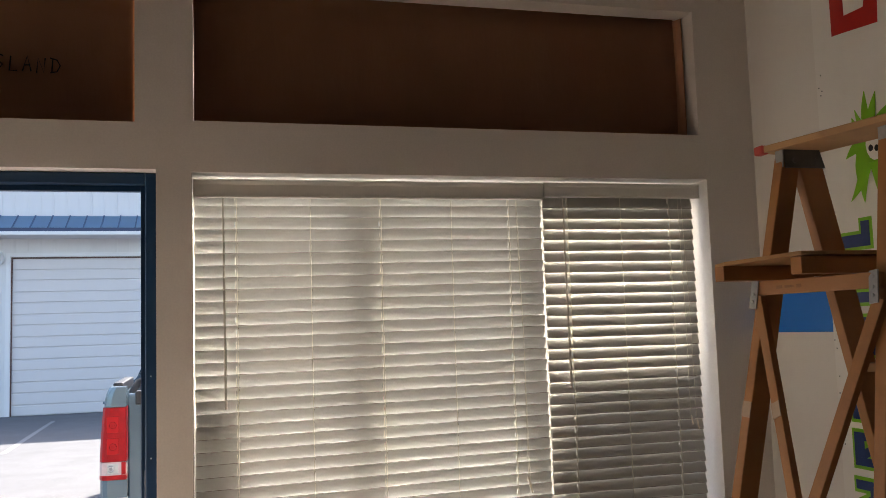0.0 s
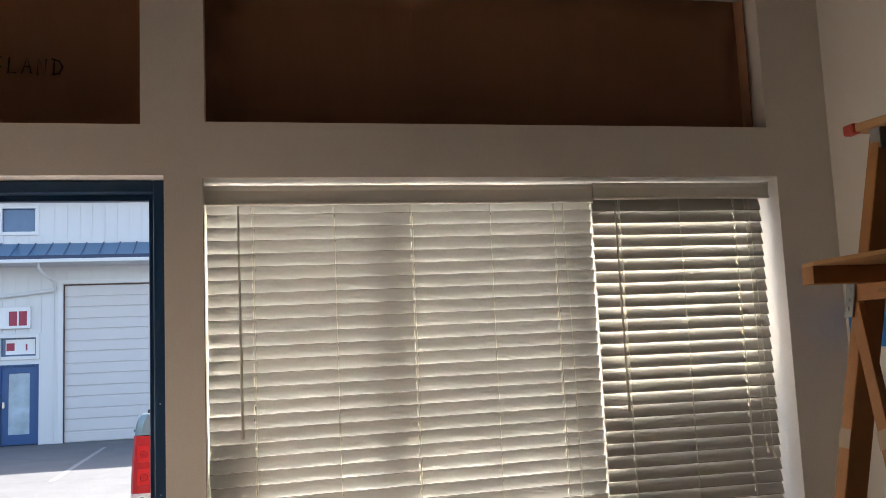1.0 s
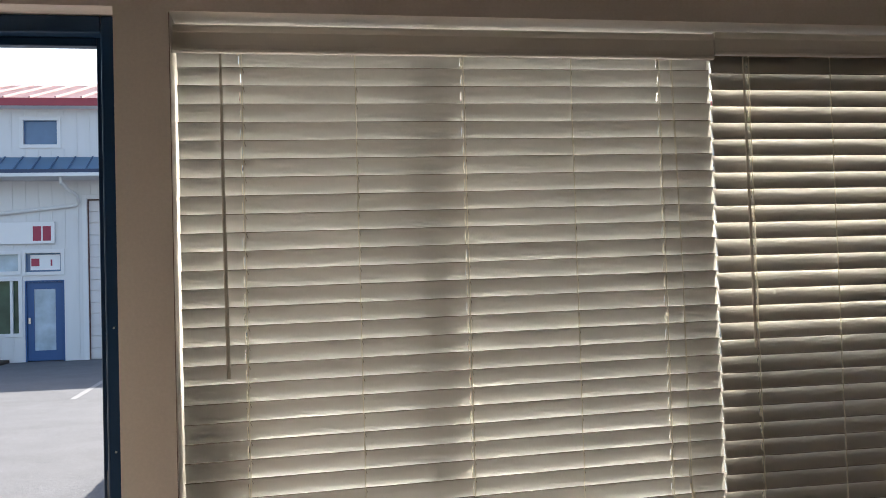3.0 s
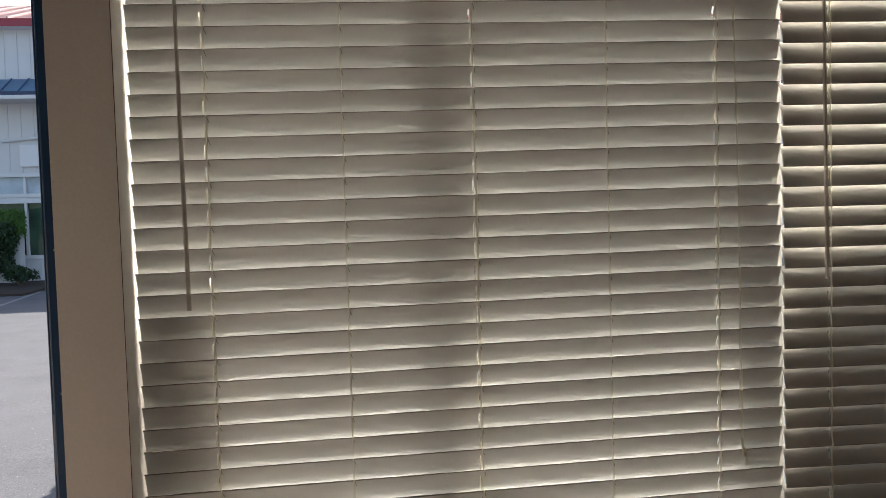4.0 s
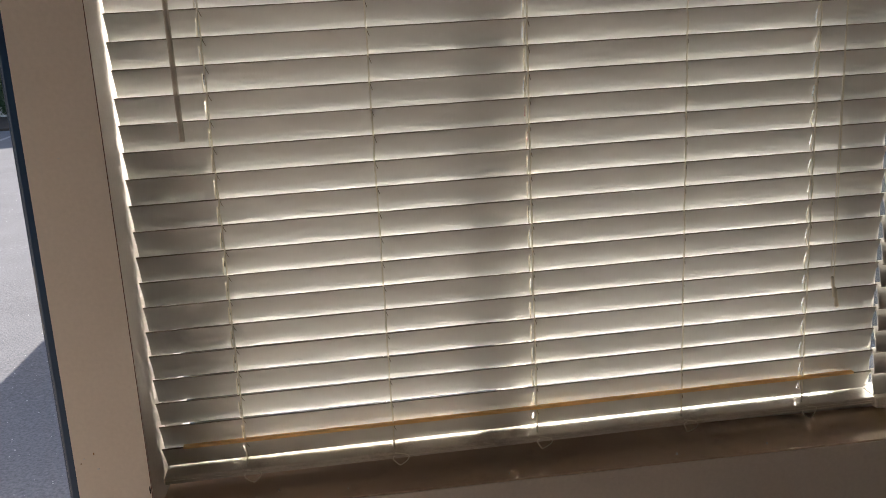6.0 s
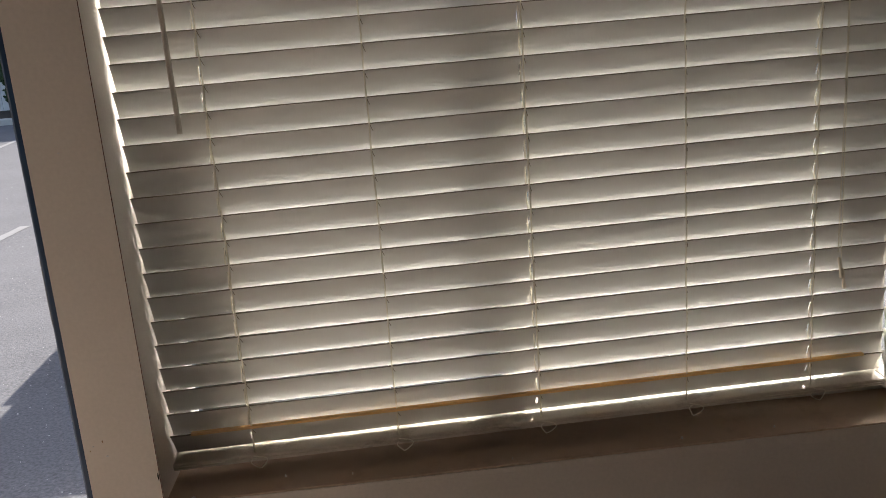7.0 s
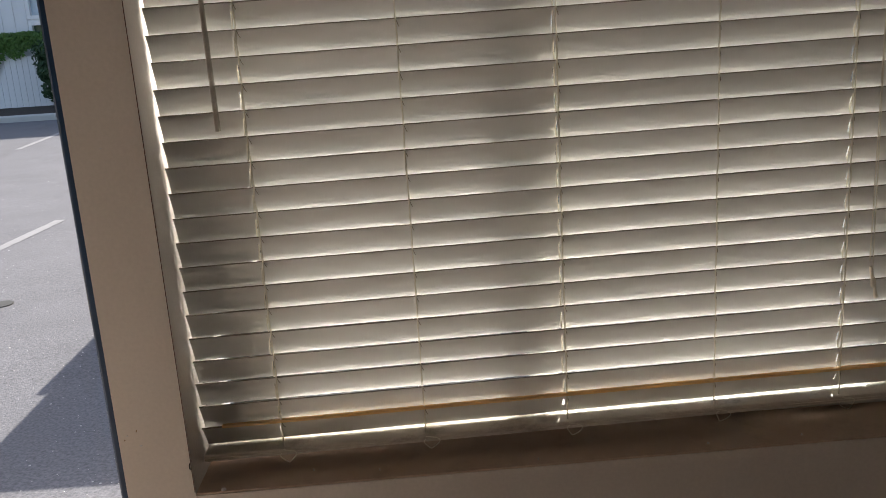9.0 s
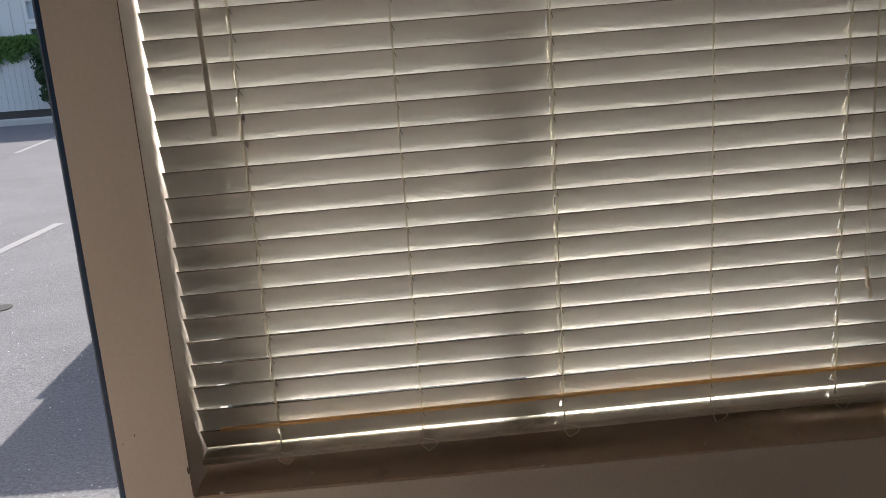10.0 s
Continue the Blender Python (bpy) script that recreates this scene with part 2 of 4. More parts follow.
def tube(points, r, sides=8, bm=None, radii=None):
    """A round tube along a row of points."""
    one = bmesh.new()
    pts = [Vector(p) for p in points]
    rings = []
    for i, p in enumerate(pts):
        d = (pts[min(i + 1, len(pts) - 1)] - pts[max(i - 1, 0)]).normalized()
        x = d.orthogonal().normalized() if abs(d.z) > 0.9 else d.cross(Vector((0, 0, 1))).normalized()
        if abs(d.z) > 0.9:
            x = (Vector((1, 0, 0)) - d * d.x).normalized()
        y = d.cross(x)
        rr = radii[i] if radii else r
        rings.append([one.verts.new(p + rr * (math.cos(k * math.tau / sides) * x + math.sin(k * math.tau / sides) * y)) for k in range(sides)])
    for a, b in zip(rings, rings[1:]):
        for k in range(sides):
            one.faces.new((a[k], a[(k + 1) % sides], b[(k + 1) % sides], b[k]))
    one.faces.new(rings[0][::-1])
    one.faces.new(rings[-1])
    return join(bm, one)


def sheet(outline, place, thick, bm=None):
    """A flat shape with thickness: outline in (u, v), place(u, v, d) gives the point."""
    one = bmesh.new()
    a = [one.verts.new(place(u, v, 0)) for u, v in outline]
    b = [one.verts.new(place(u, v, thick)) for u, v in outline]
    n = len(outline)
    one.faces.new(a)
    one.faces.new(b[::-1])
    for i in range(n):
        one.faces.new((a[i], b[i], b[(i + 1) % n], a[(i + 1) % n]))
    bmesh.ops.triangulate(one, faces=[f for f in one.faces if len(f.verts) > 4])
    return join(bm, one)


def holed_wall(x0, x1, z0, z1, y0, y1, holes):
    """A wall along x between y0 and y1, with rectangular openings (x0, x1, z0, z1) right through it."""
    bm = bmesh.new()
    xs = sorted({x0, x1, *[h[0] for h in holes], *[h[1] for h in holes]})
    zs = sorted({z0, z1, *[h[2] for h in holes], *[h[3] for h in holes]})

    def solid(i, k):
        if not (0 <= i < len(xs) - 1 and 0 <= k < len(zs) - 1):
            return False
        cx, cz = (xs[i] + xs[i + 1]) / 2, (zs[k] + zs[k + 1]) / 2
        return not any(h[0] < cx < h[1] and h[2] < cz < h[3] for h in holes)

    def quad(*p):
        bm.faces.new([bm.verts.new(q) for q in p])
    for i in range(len(xs) - 1):
        for k in range(len(zs) - 1):
            if not solid(i, k):
                continue
            a, b, c, d = xs[i], xs[i + 1], zs[k], zs[k + 1]
            quad((a, y0, c), (b, y0, c), (b, y0, d), (a, y0, d))
            quad((a, y1, c), (a, y1, d), (b, y1, d), (b, y1, c))
            if not solid(i - 1, k):
                quad((a, y0, c), (a, y0, d), (a, y1, d), (a, y1, c))
            if not solid(i + 1, k):
                quad((b, y0, c), (b, y1, c), (b, y1, d), (b, y0, d))
            if not solid(i, k - 1):
                quad((a, y0, c), (a, y1, c), (b, y1, c), (b, y0, c))
            if not solid(i, k + 1):
                quad((a, y0, d), (b, y0, d), (b, y1, d), (a, y1, d))
    bmesh.ops.remove_doubles(bm, verts=bm.verts[:], dist=1e-5)
    return bm


# ---- the room ----
XR, XL, YB, ZC = 2.255, -1.25, -4.6, 3.25
SILL, HEAD = 0.676, 2.13
DOOR = (-1.10, -0.121, 0.0, 2.138)
WIN = (0.0, 2.027, 0.6535, HEAD)
TR_B, TR_T = 2.313, 2.832


def sill_z(x):
    """The sill is not level: it falls towards the door."""
    return 0.6585 + 0.0165 * x


wall_front = tagged(part("wall_north", holed_wall(XL, XR, -0.3, ZC, 0.0, 0.20,
    [DOOR, WIN, (0.006, 2.002, TR_B, TR_T), (-1.10, -0.191, 2.303, TR_T)]), M_WALL), "greige painted front wall with window and door openings", "wall", kind="structure")
tagged(part("wall_east", box((XR, YB, -0.3), (XR + 0.15, 0.2, ZC)), M_SIDEWALL), "beige painted side wall carrying a mural", "wall", kind="structure")
tagged(part("wall_west", box((XL - 0.15, YB, -0.3), (XL, 0.2, ZC)), M_WESTWALL), "plain white painted side wall beside the door", "wall", kind="structure")
tagged(part("wall_south", box((XL - 0.15, YB - 0.15, -0.3), (XR + 0.15, YB, ZC)), M_BACKWALL), "plain dark brown rear wall", "wall", kind="structure")
tagged(part("floor", box((XL, YB, -0.1), (XR, 0.2, 0.0)), M_FLOOR), "worn pale concrete shop floor", "floor", kind="structure")
# unseen dark sheet added over the floor to lessen bounce below the window
tagged(part("carpet", box((0.0, YB + 0.002, 0.0005), (XR - 0.002, -0.002, 0.008), 0.002), M_BOUNCE_CUT), "unseen dark floor sheet, added to cut bounce light near the window", "carpet", kind="structure")
tagged(part("ceiling", box((XL - 0.15, YB - 0.15, ZC), (XR + 0.15, 0.2, ZC + 0.12)), M_CEIL), "plain unseen ceiling, kept dark to cut the room's fill light", "ceiling", kind="structure")


# ---- window and door frames ----
def window_unit():
    top = empty("window_1", "three-pane pale metal shop window behind the blinds", "window", kind="structure", at=(1.01, 0.17, SILL))
    inv = Matrix.Translation((-1.01, -0.17, -SILL))
    y0, y1 = 0.135, 0.195

    def add(name, lo, hi, material, bevel=0.003):
        bm = box(lo, hi, bevel)
        bm.transform(inv)
        return part(name, bm, material, top)
    add("window_frame", (0.001, y0, SILL + 0.002), (0.034, y1, HEAD - 0.002), M_WINFRAME)
    add("window_frame", (2.012, y0, SILL + 0.002), (2.026, y1, HEAD - 0.002), M_WINFRAME)
    add("window_frame", (0.034, y0, HEAD - 0.016), (2.012, y1, HEAD - 0.002), M_WINFRAME)
    add("window_frame", (0.034, y0, SILL + 0.002), (2.012, y1, SILL + 0.030), M_WINFRAME)
    add("sill_stop", (0.022, 0.1145, SILL + 0.020), (2.012, 0.134, SILL + 0.052), M_WALL)
    # sill_board is an added skin whose brown carries smears and warm light
    for name, y, drop, thick, material in (("sill_body", 0.0, 0.004, None, M_WALL), ("sill_board", 0.002, 0.0, 0.004, M_SILL)):
        bm = box((0.0005, y, 0.0), (2.0265, 0.199, 1.0))
        for v in bm.verts:
            z = sill_z(v.co.x) - drop
            v.co.z = z if v.co.z > 0.5 else (z - thick + 0.0005 if thick else 0.6536)
        bm.transform(inv)
        part(name, bm, material, top)
    for x in (0.652, 1.335):
        add("mullion", (x - 0.026, y0, SILL + 0.030), (x + 0.026, y1, HEAD - 0.016), M_WINFRAME)
    for a, b in ((0.034, 0.626), (0.678, 1.309), (1.361, 2.012)):
        pane = add("pane", (a, 0.162, SILL + 0.030), (b, 0.167, HEAD - 0.016), M_GLASS, 0)
        pane.visible_shadow = False


def door_frame():
    top = empty("door_1", "dark blue metal door frame, its door standing open outside", "door", kind="structure", at=(-0.6, 0.06, 0))
    inv = Matrix.Translation((0.6, -0.06, 0))
    x0, x1, _, z1 = DOOR

    def add(name, lo, hi, material=M_FRAME, bevel=0.004, label=""):
        bm = box(lo, hi, bevel)
        bm.transform(inv)
        return part(name, bm, material, top, label)
    z = z1 - 0.002
    add("jamb", (x1 - 0.040, 0.070, 0), (x1 - 0.001, 0.165, z))
    add("jamb", (x0 + 0.001, 0.070, 0), (x0 + 0.040, 0.165, z))
    add("head", (x0 + 0.040, 0.070, z - 0.040), (x1 - 0.040, 0.165, z))
    add("door_stop", (x1 - 0.057, 0.112, 0), (x1 - 0.040, 0.140, z - 0.04), bevel=0.002)
    add("door_stop", (x0 + 0.040, 0.112, 0), (x0 + 0.057, 0.140, z - 0.04), bevel=0.002)
    add("door_stop", (x0 + 0.057, 0.112, z - 0.060), (x1 - 0.057, 0.140, z - 0.040), bevel=0.002)
    add("strike_plate", (x1 - 0.0435, 0.078, 0.98), (x1 - 0.040, 0.106, 1.10), M_STEEL_D, 0.001, "dark steel strike plate")
    for zz in (1.14, 0.93, 1.42):
        add("screw", (x1 - 0.024, 0.0675, zz), (x1 - 0.019, 0.0702, zz + 0.005), M_STEEL, 0.001, "small steel screw head")


window_unit()
door_frame()


# ---- venetian blinds ----
PITCH = 0.0433
SLAT_TILT = 69.5
WIDEN = 1.03  # the wide blind has slightly broader slats


def slat_mesh(name, length, tilt, holes, material):
    """One slat, origin at its middle, gently cupped, with route holes for the lift cords. tilt: +1 inner edge up, -1 inner edge down."""
    w, t, crown = 0.050, 0.0028, 0.0022
    us = [-0.025, -0.0239, -0.0225, -0.018, -0.010, -0.004, 0.004, 0.010, 0.018, 0.0225, 0.025]
    xs = sorted({-length / 2, length / 2, *[h + s for h in holes for s in (-0.0018, 0.0018)]})
    bm = bmesh.new()

    def at(x, u, side):
        # the long edges are rounded off
        thick = t / 2 * (0.55 if abs(u) > 0.0249 else 1.0)
        return Vector((x, u, crown * (1 - (2 * u / w) ** 2) + side * thick))

    def strip(cells):
        one = bmesh.new()
        for cell in cells:
            f = one.faces.new([one.verts.new(at(*p)) for p in cell])
            f.smooth = True
        bmesh.ops.remove_doubles(one, verts=one.verts[:], dist=1e-5)
        join(bm, one)
    for s in (-1, 1):
        cells = []
        for i in range(len(xs) - 1):
            mid = (xs[i] + xs[i + 1]) / 2
            open_here = any(abs(mid - h) < 0.003 for h in holes)
            for k in range(len(us) - 1):
                if not (open_here and 4 <= k <= 6):
                    quad = [(xs[i], us[k], s), (xs[i + 1], us[k], s), (xs[i + 1], us[k + 1], s), (xs[i], us[k + 1], s)]
                    cells.append(quad if s > 0 else quad[::-1])
        strip(cells)
    x0, x1 = xs[0], xs[-1]
    strip([[(x0, us[0], -1), (x1, us[0], -1), (x1, us[0], 1), (x0, us[0], 1)]])
    strip([[(x1, us[-1], -1), (x0, us[-1], -1), (x0, us[-1], 1), (x1, us[-1], 1)]])
    for x, turn in ((x0, 1), (x1, -1)):
        strip([[(x, us[k], -1), (x, us[k], 1), (x, us[k + 1], 1), (x, us[k + 1], -1)][::turn] for k in range(len(us) - 1)])
    # dark seam line along the inner edge, its shade put into the colour
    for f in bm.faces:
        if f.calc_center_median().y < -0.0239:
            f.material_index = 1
    if tilt > 0:
        bm.transform(Matrix.Diagonal((1, WIDEN, 1, 1)))
    # u runs outward; inner edge up means that the slat falls towards the glass
    bm.transform(Matrix.Rotation(radians(-SLAT_TILT if tilt > 0 else 70), 4, "X"))
    me = bpy.data.meshes.new(name)
    bm.to_mesh(me)
    bm.free()
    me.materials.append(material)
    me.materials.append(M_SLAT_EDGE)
    return me


def blind(label, x0, x1, z_top, z_rail, lines, tilt, ladders, lifts, wand_x, wand_z, pulls, tassel_z, slat_mat, valance, seed, tassel=1.0):
    rng = random.Random(seed)
    yc = 0.084

    def ends(k, z):
        """Heights of the two ends of the kth slat: the wide blind hangs askew, more so towards its rail."""
        if tilt < 0:
            return z, z
        return 2.1075 - 0.0432 * k - 0.0011 * max(0, k - 14), 2.1125 - 0.04287 * k
    top = empty("venetian_blind", label, "blind", "blinds in the shop window", at=((x0 + x1) / 2, yc, z_top))
    inv = Matrix.Translation((-(x0 + x1) / 2, -yc, -z_top))

    def add(name, bm, material, text="", smooth=False):
        bm.transform(inv)
        return part(name, bm, material, top, text, smooth)
    vx0, vx1, vz0, vz1, vy = valance
    prof = [(0.012, 0), (0.001, 0), (-0.001, 0.002), (-0.001, 0.007), (0.001, 0.010), (0.002, 0.018), (0.002, vz1 - vz0 - 0.016), (0.0, vz1 - vz0 - 0.012), (-0.002, vz1 - vz0 - 0.006), (-0.002, vz1 - vz0 - 0.001), (0, vz1 - vz0), (0.012, vz1 - vz0)]
    bm = sheet(prof, lambda p, q, d: Vector((vx0 + d, vy + p, vz0 + q)), vx1 - vx0)
    add("valance", bm, M_VALANCE, "off-white moulded valance board")
    add("headrail", box((x0, 0.062, vz0 + 0.012), (x1, 0.108, vz1 - 0.012), 0.002), M_STEEL, "metal headrail")
    mid = (x0 + x1) / 2
    me = slat_mesh("slat", x1 - x0, tilt, [h - mid for h in lifts], slat_mat)
    for k, z in enumerate(lines):
        ob = new("slat", me)
        ob.parent = top
        dz = -0.025 * WIDEN * math.sin(radians(SLAT_TILT)) if tilt > 0 else -0.0225
        za, zb = ends(k, z)
        ob.location = (rng.uniform(-0.0012, 0.0012), rng.uniform(-0.0006, 0.0006), (za + zb) / 2 + dz - z_top)
        ob.rotation_euler = (radians(rng.uniform(-0.7, 0.7)), -(zb - za) / (x1 - x0) + radians(rng.uniform(-0.03, 0.03)), radians(rng.uniform(-0.04, 0.04)))
        if tilt > 0 and k == len(lines) - 1:
            # the lowest slat rests flatter, a few millimetres over the rail
            ob.location.y += 0.0031
            ob.location.z += 0.0034
            ob.rotation_euler[0] = radians(10)
    tip, rail_h = (0.024, 0.0145) if tilt > 0 else (0.004, 0.024)
    bm = box((x0 - 0.001, 0.060, z_rail), (x1 + 0.003, 0.112, z_rail + rail_h), 0.004)
    for v in bm.verts:
        v.co.z += tip * (v.co.x - x0 - 0.15) / 0.9
    rail = add("bottom_rail", bm, M_RAIL, "dusty off-white bottom rail")
    for dz, dy in ((0.0022, 0.0600), (0.0072, 0.0590)):
        bm = box((x0 + 0.001, dy - 0.0012, z_rail + dz), (x1 + 0.001, dy + 0.004, z_rail + dz + 0.0016), 0.0005)
        for v in bm.verts:
            v.co.z += tip * (v.co.x - x0 - 0.15) / 0.9
        bm.transform(inv)
        part("rail_ridge", bm, M_RAIL, rail)
    z_low, zt = lines[-1] - 0.010, vz0 + 0.004
    drift = dict(zip(ladders, (0.010, 0.008, 0.012, 0.021, 0.004))) if tilt > 0 else {}

    def hang(x):
        """Strings hang a little beside the hole in the headrail that they come from."""
        return x + drift.get(x, 0.0)
    for x in ladders:
        # the ladder's inner string, pinched round each slat's edge, and a rung under each slat
        yi = yc - 0.025 * math.cos(radians(SLAT_TILT)) - 0.0022
        pts, rungs = [(x, yi, zt)], bmesh.new()
        for k, z in enumerate(lines):
            za, zb = ends(k, z)
            zz = za + (zb - za) * (x - x0) / (x1 - x0)
            px = hang(x) + rng.uniform(-0.001, 0.001)
            pts += [(px, yi + 0.001 - 0.004 * (tilt < 0), zz + 0.001), (hang(x) + rng.uniform(-0.001, 0.001), yi - 0.0015, zz - PITCH / 2)]
            if tilt > 0:
                c, sn = math.cos(radians(SLAT_TILT)), math.sin(radians(SLAT_TILT))
                tube([(px + 0.0005, yi + 0.0012, zz - 0.001), (px + 0.003, yi + 0.0016 + 0.006 * c, zz - 0.003 - 0.006 * sn), (px + 0.005, yi + 0.0042 + 0.012 * c, zz - 0.003 - 0.012 * sn)], 0.0007, 4, rungs)
        pts.append((hang(x), yi - 0.0005, z_rail + 0.012 + tip * (x - x0 - 0.15) / 0.9))
        # rungs take the dark thread that paints those small shadows
        for f in rungs.faces:
            f.material_index = 1
        string = add("ladder_string", tube(pts, 0.0015, 5, rungs), M_CORD, smooth=True)
        string.data.materials.append(M_RUNG)
        pts = [(x, yc + 0.024, zt), (x, yc + 0.024, z_low)]
        add("ladder_string", tube(pts, 0.0009, 5), M_CORD)
    for x in lifts:
        pts = []
        for z in [zt] + list(lines):
            pts += [(x + rng.uniform(-0.001, 0.001), yc - 0.006, z), (x + rng.uniform(-0.0015, 0.0015), yc + 0.001, z - PITCH / 2)]
        pts = [p for p in pts if p[2] > z_low] + [(x, yc, z_low)]
        add("lift_cord", tube(pts, 0.0013, 6), M_CORD, smooth=True)
    for x in ladders:
        # loose loop of string under the rail
        cx, cz, turn = hang(x) + rng.uniform(0.006, 0.012), z_rail + 0.004 + tip * (x - x0 - 0.15) / 0.9, rng.uniform(-0.5, 0.5)
        loop = [(cx + 0.013 * math.cos(a + turn) + 0.004 * math.sin(2 * a), 0.0565 - 0.003 * math.sin(a / 2), cz + 0.010 * math.sin(a + turn) - 0.003) for a in [2.2 + i * 5.6 / 16 for i in range(17)]]
        loop.append((hang(x), 0.057, z_rail + 0.014 + tip * (x - x0 - 0.15) / 0.9))
        add("string_knot", tube(loop, 0.0011, 5), M_CORD)
    add("tilt_wand", tube([(wand_x, 0.052, vz0 + 0.002), (wand_x + 0.001, 0.050, (vz0 + wand_z) / 2), (wand_x + 0.004, 0.050, wand_z)], 0.004, 6,
                          radii=[0.0032, 0.0042, 0.0046]), M_WAND, "slim taupe tilt wand")
    add("wand_hook", tube([(wand_x - 0.004, 0.056, vz0 + 0.012), (wand_x + 0.002, 0.050, vz0 + 0.004), (wand_x, 0.051, vz0 - 0.008)], 0.0016, 6), M_STEEL)
    for i, x in enumerate(pulls):
        zz = tassel_z - 0.020 * i
        add("pull_cord", tube([(x - 0.006 - 0.004 * i, 0.056, zt), (x + 0.003, 0.054, (zt + zz) / 2), (x + 0.006 * i, 0.052, zz + 0.03)], 0.0011, 6), M_CORD)
        tz = [0.034, 0.031, 0.022, 0.010, -0.004, -0.016, -0.026, -0.030]
        tr = [0.002, 0.0048, 0.0056, 0.0050, 0.0042, 0.0058, 0.0062, 0.003]
        add("tassel", tube([(x + 0.006 * i + 0.0012 * j, 0.050, zz + h * tassel) for j, h in enumerate(tz)], 0.005, 10, radii=[r * tassel for r in tr]), M_TASSEL, "cream plastic pull tassel", True)
    return top


LINE0 = 1.2420
main_lines = [LINE0 + PITCH * k for k in range(20, -12, -1)]
blind("wide white faux-wood venetian blind, slats tilted closed", 0.006, 1.328, 2.10, 0.6915, main_lines, 1,
      (0.143, 0.410, 0.671, 0.936, 1.187), (0.148, 0.679, 1.190), 0.106, 1.297, (1.224, 1.224), 0.9636, M_SLAT, (0.002, 1.322, 2.045, 2.108, 0.030), 3, 0.62)
side_lines = [1.2515 + 0.04285 * k for k in range(20, -12, -1)]
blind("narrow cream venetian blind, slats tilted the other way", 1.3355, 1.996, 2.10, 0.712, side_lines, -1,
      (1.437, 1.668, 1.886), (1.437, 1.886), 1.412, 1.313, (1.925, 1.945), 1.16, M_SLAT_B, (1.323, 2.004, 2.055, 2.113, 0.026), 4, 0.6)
lath = part("wood_lath", beam((0.044, 0.0745, 0.7525), (1.290, 0.0745, 0.7855), 0.010, 0.0052, bevel=0.0008), M_PINE)
tagged(lath, "thin pine lath lying along the lowest blind slat", "wood strip")


# ---- transom boards ----
def transom_board(x0, x1, z0, z1, y, flap, wave=0.006):
    top = empty("cardboard_panel", "brown cardboard sheet blocking the transom opening", "cardboard", "cardboard in the transoms", at=((x0 + x1) / 2, y, z0))
    inv = Matrix.Translation((-(x0 + x1) / 2, -y, -z0))
    bm = bmesh.new()
    nx, nz = 24, 6
    grid = [[bm.verts.new((x0 + (x1 - x0) * i / nx, y + wave * math.sin(i * 0.7) * math.sin(3 * k / nz), z0 + (z1 - z0) * k / nz)) for i in range(nx + 1)] for k in range(nz + 1)]
    for k in range(nz):
        for i in range(nx):
            bm.faces.new((grid[k][i], grid[k][i + 1], grid[k + 1][i + 1], grid[k + 1][i]))
    bmesh.ops.solidify(bm, geom=bm.faces[:], thickness=0.005)
    bm.transform(inv)
    part("sheet", bm, M_CARD, top, smooth=True)
    bm = box((x0, y + 0.028, z0), (x1 + (0.032 if flap else 0.0), y + 0.033, z1))
    bm.transform(inv)
    part("backing_sheet", bm, M_CARD, top)
    if flap:
        # the last finger's width is creased and bent forward along the opening's side
        bend = [(x1 + 0.0005, y), (x1 + 0.010, y - 0.008), (x1 + 0.021, y - 0.032), (x1 + 0.025, y - 0.030), (x1 + 0.014, y - 0.005), (x1 + 0.0005, y + 0.005)]
        bm = sheet(bend, lambda p, q, d: Vector((p, q, z0 + 0.003 + d)), z1 - z0 - 0.007)
        bm.transform(inv)
        part("side_flap", bm, M_CARD, top, "creased cardboard edge bent forward")
    return top


transom_board(0.0065, 1.968, TR_B + 0.0005, TR_T - 0.0005, 0.102, True)
left_board = transom_board(-1.0995, -0.1915, 2.3035, TR_T - 0.0005, 0.174, False, 0.0008)


def ink(bm, strokes, x, z, h, y):
    for s in strokes:
        tube([(x + u * h, y, z + v * h) for u, v in s], 0.0026, 5, bm)
    return bm


# hand-lettered ISLAND in marker
LETTERS = {"I": [[(0.15, 0), (0.2, 1)], [(0.0, 0.02), (0.35, 0.0)], [(0.02, 1), (0.4, 1.02)]],
           "S": [[(0.5, 0.9), (0.25, 1), (0.05, 0.8), (0.25, 0.55), (0.45, 0.35), (0.25, 0.05), (0.0, 0.1)]],
           "L": [[(0.12, 1), (0.05, 0.05), (0.5, 0.08)]],
           "A": [[(0, 0), (0.28, 1), (0.5, 0.02)], [(0.08, 0.4), (0.45, 0.42)]],
           "N": [[(0.02, 0), (0.1, 1), (0.45, 0.05), (0.52, 1)]],
           "D": [[(0.1, 0.0), (0.16, 0.95)], [(0.0, 0.98), (0.42, 0.85), (0.6, 0.5), (0.42, 0.1), (0.02, 0.02)]]}
bm = bmesh.new()
for i, ch in enumerate("ISLAND"):
    ink(bm, LETTERS[ch], -0.7165 + 0.0455 * i, 2.514 - 0.0015 * i + (0.004 if i % 2 else 0), 0.056, 0.1675)
bm.transform(Matrix.Translation((1.291 / 2, -0.174, -2.3035)))
part("marker_lettering", bm, M_INK, left_board, "black hand-lettered word ISLAND")


# ---- mural on the side wall ----
def on_wall(d0):
    """Places (y, z) on the side wall, d metres proud of it."""
    return lambda u, v, d: Vector((XR - d0 - d, u, v))


mural = empty("mural_board", "white vinyl sign board with red, lime and navy lettering shapes", "sign", at=(XR, -1.4, 1.6))
M_INV = Matrix.Translation((-XR, 1.4, -1.6))


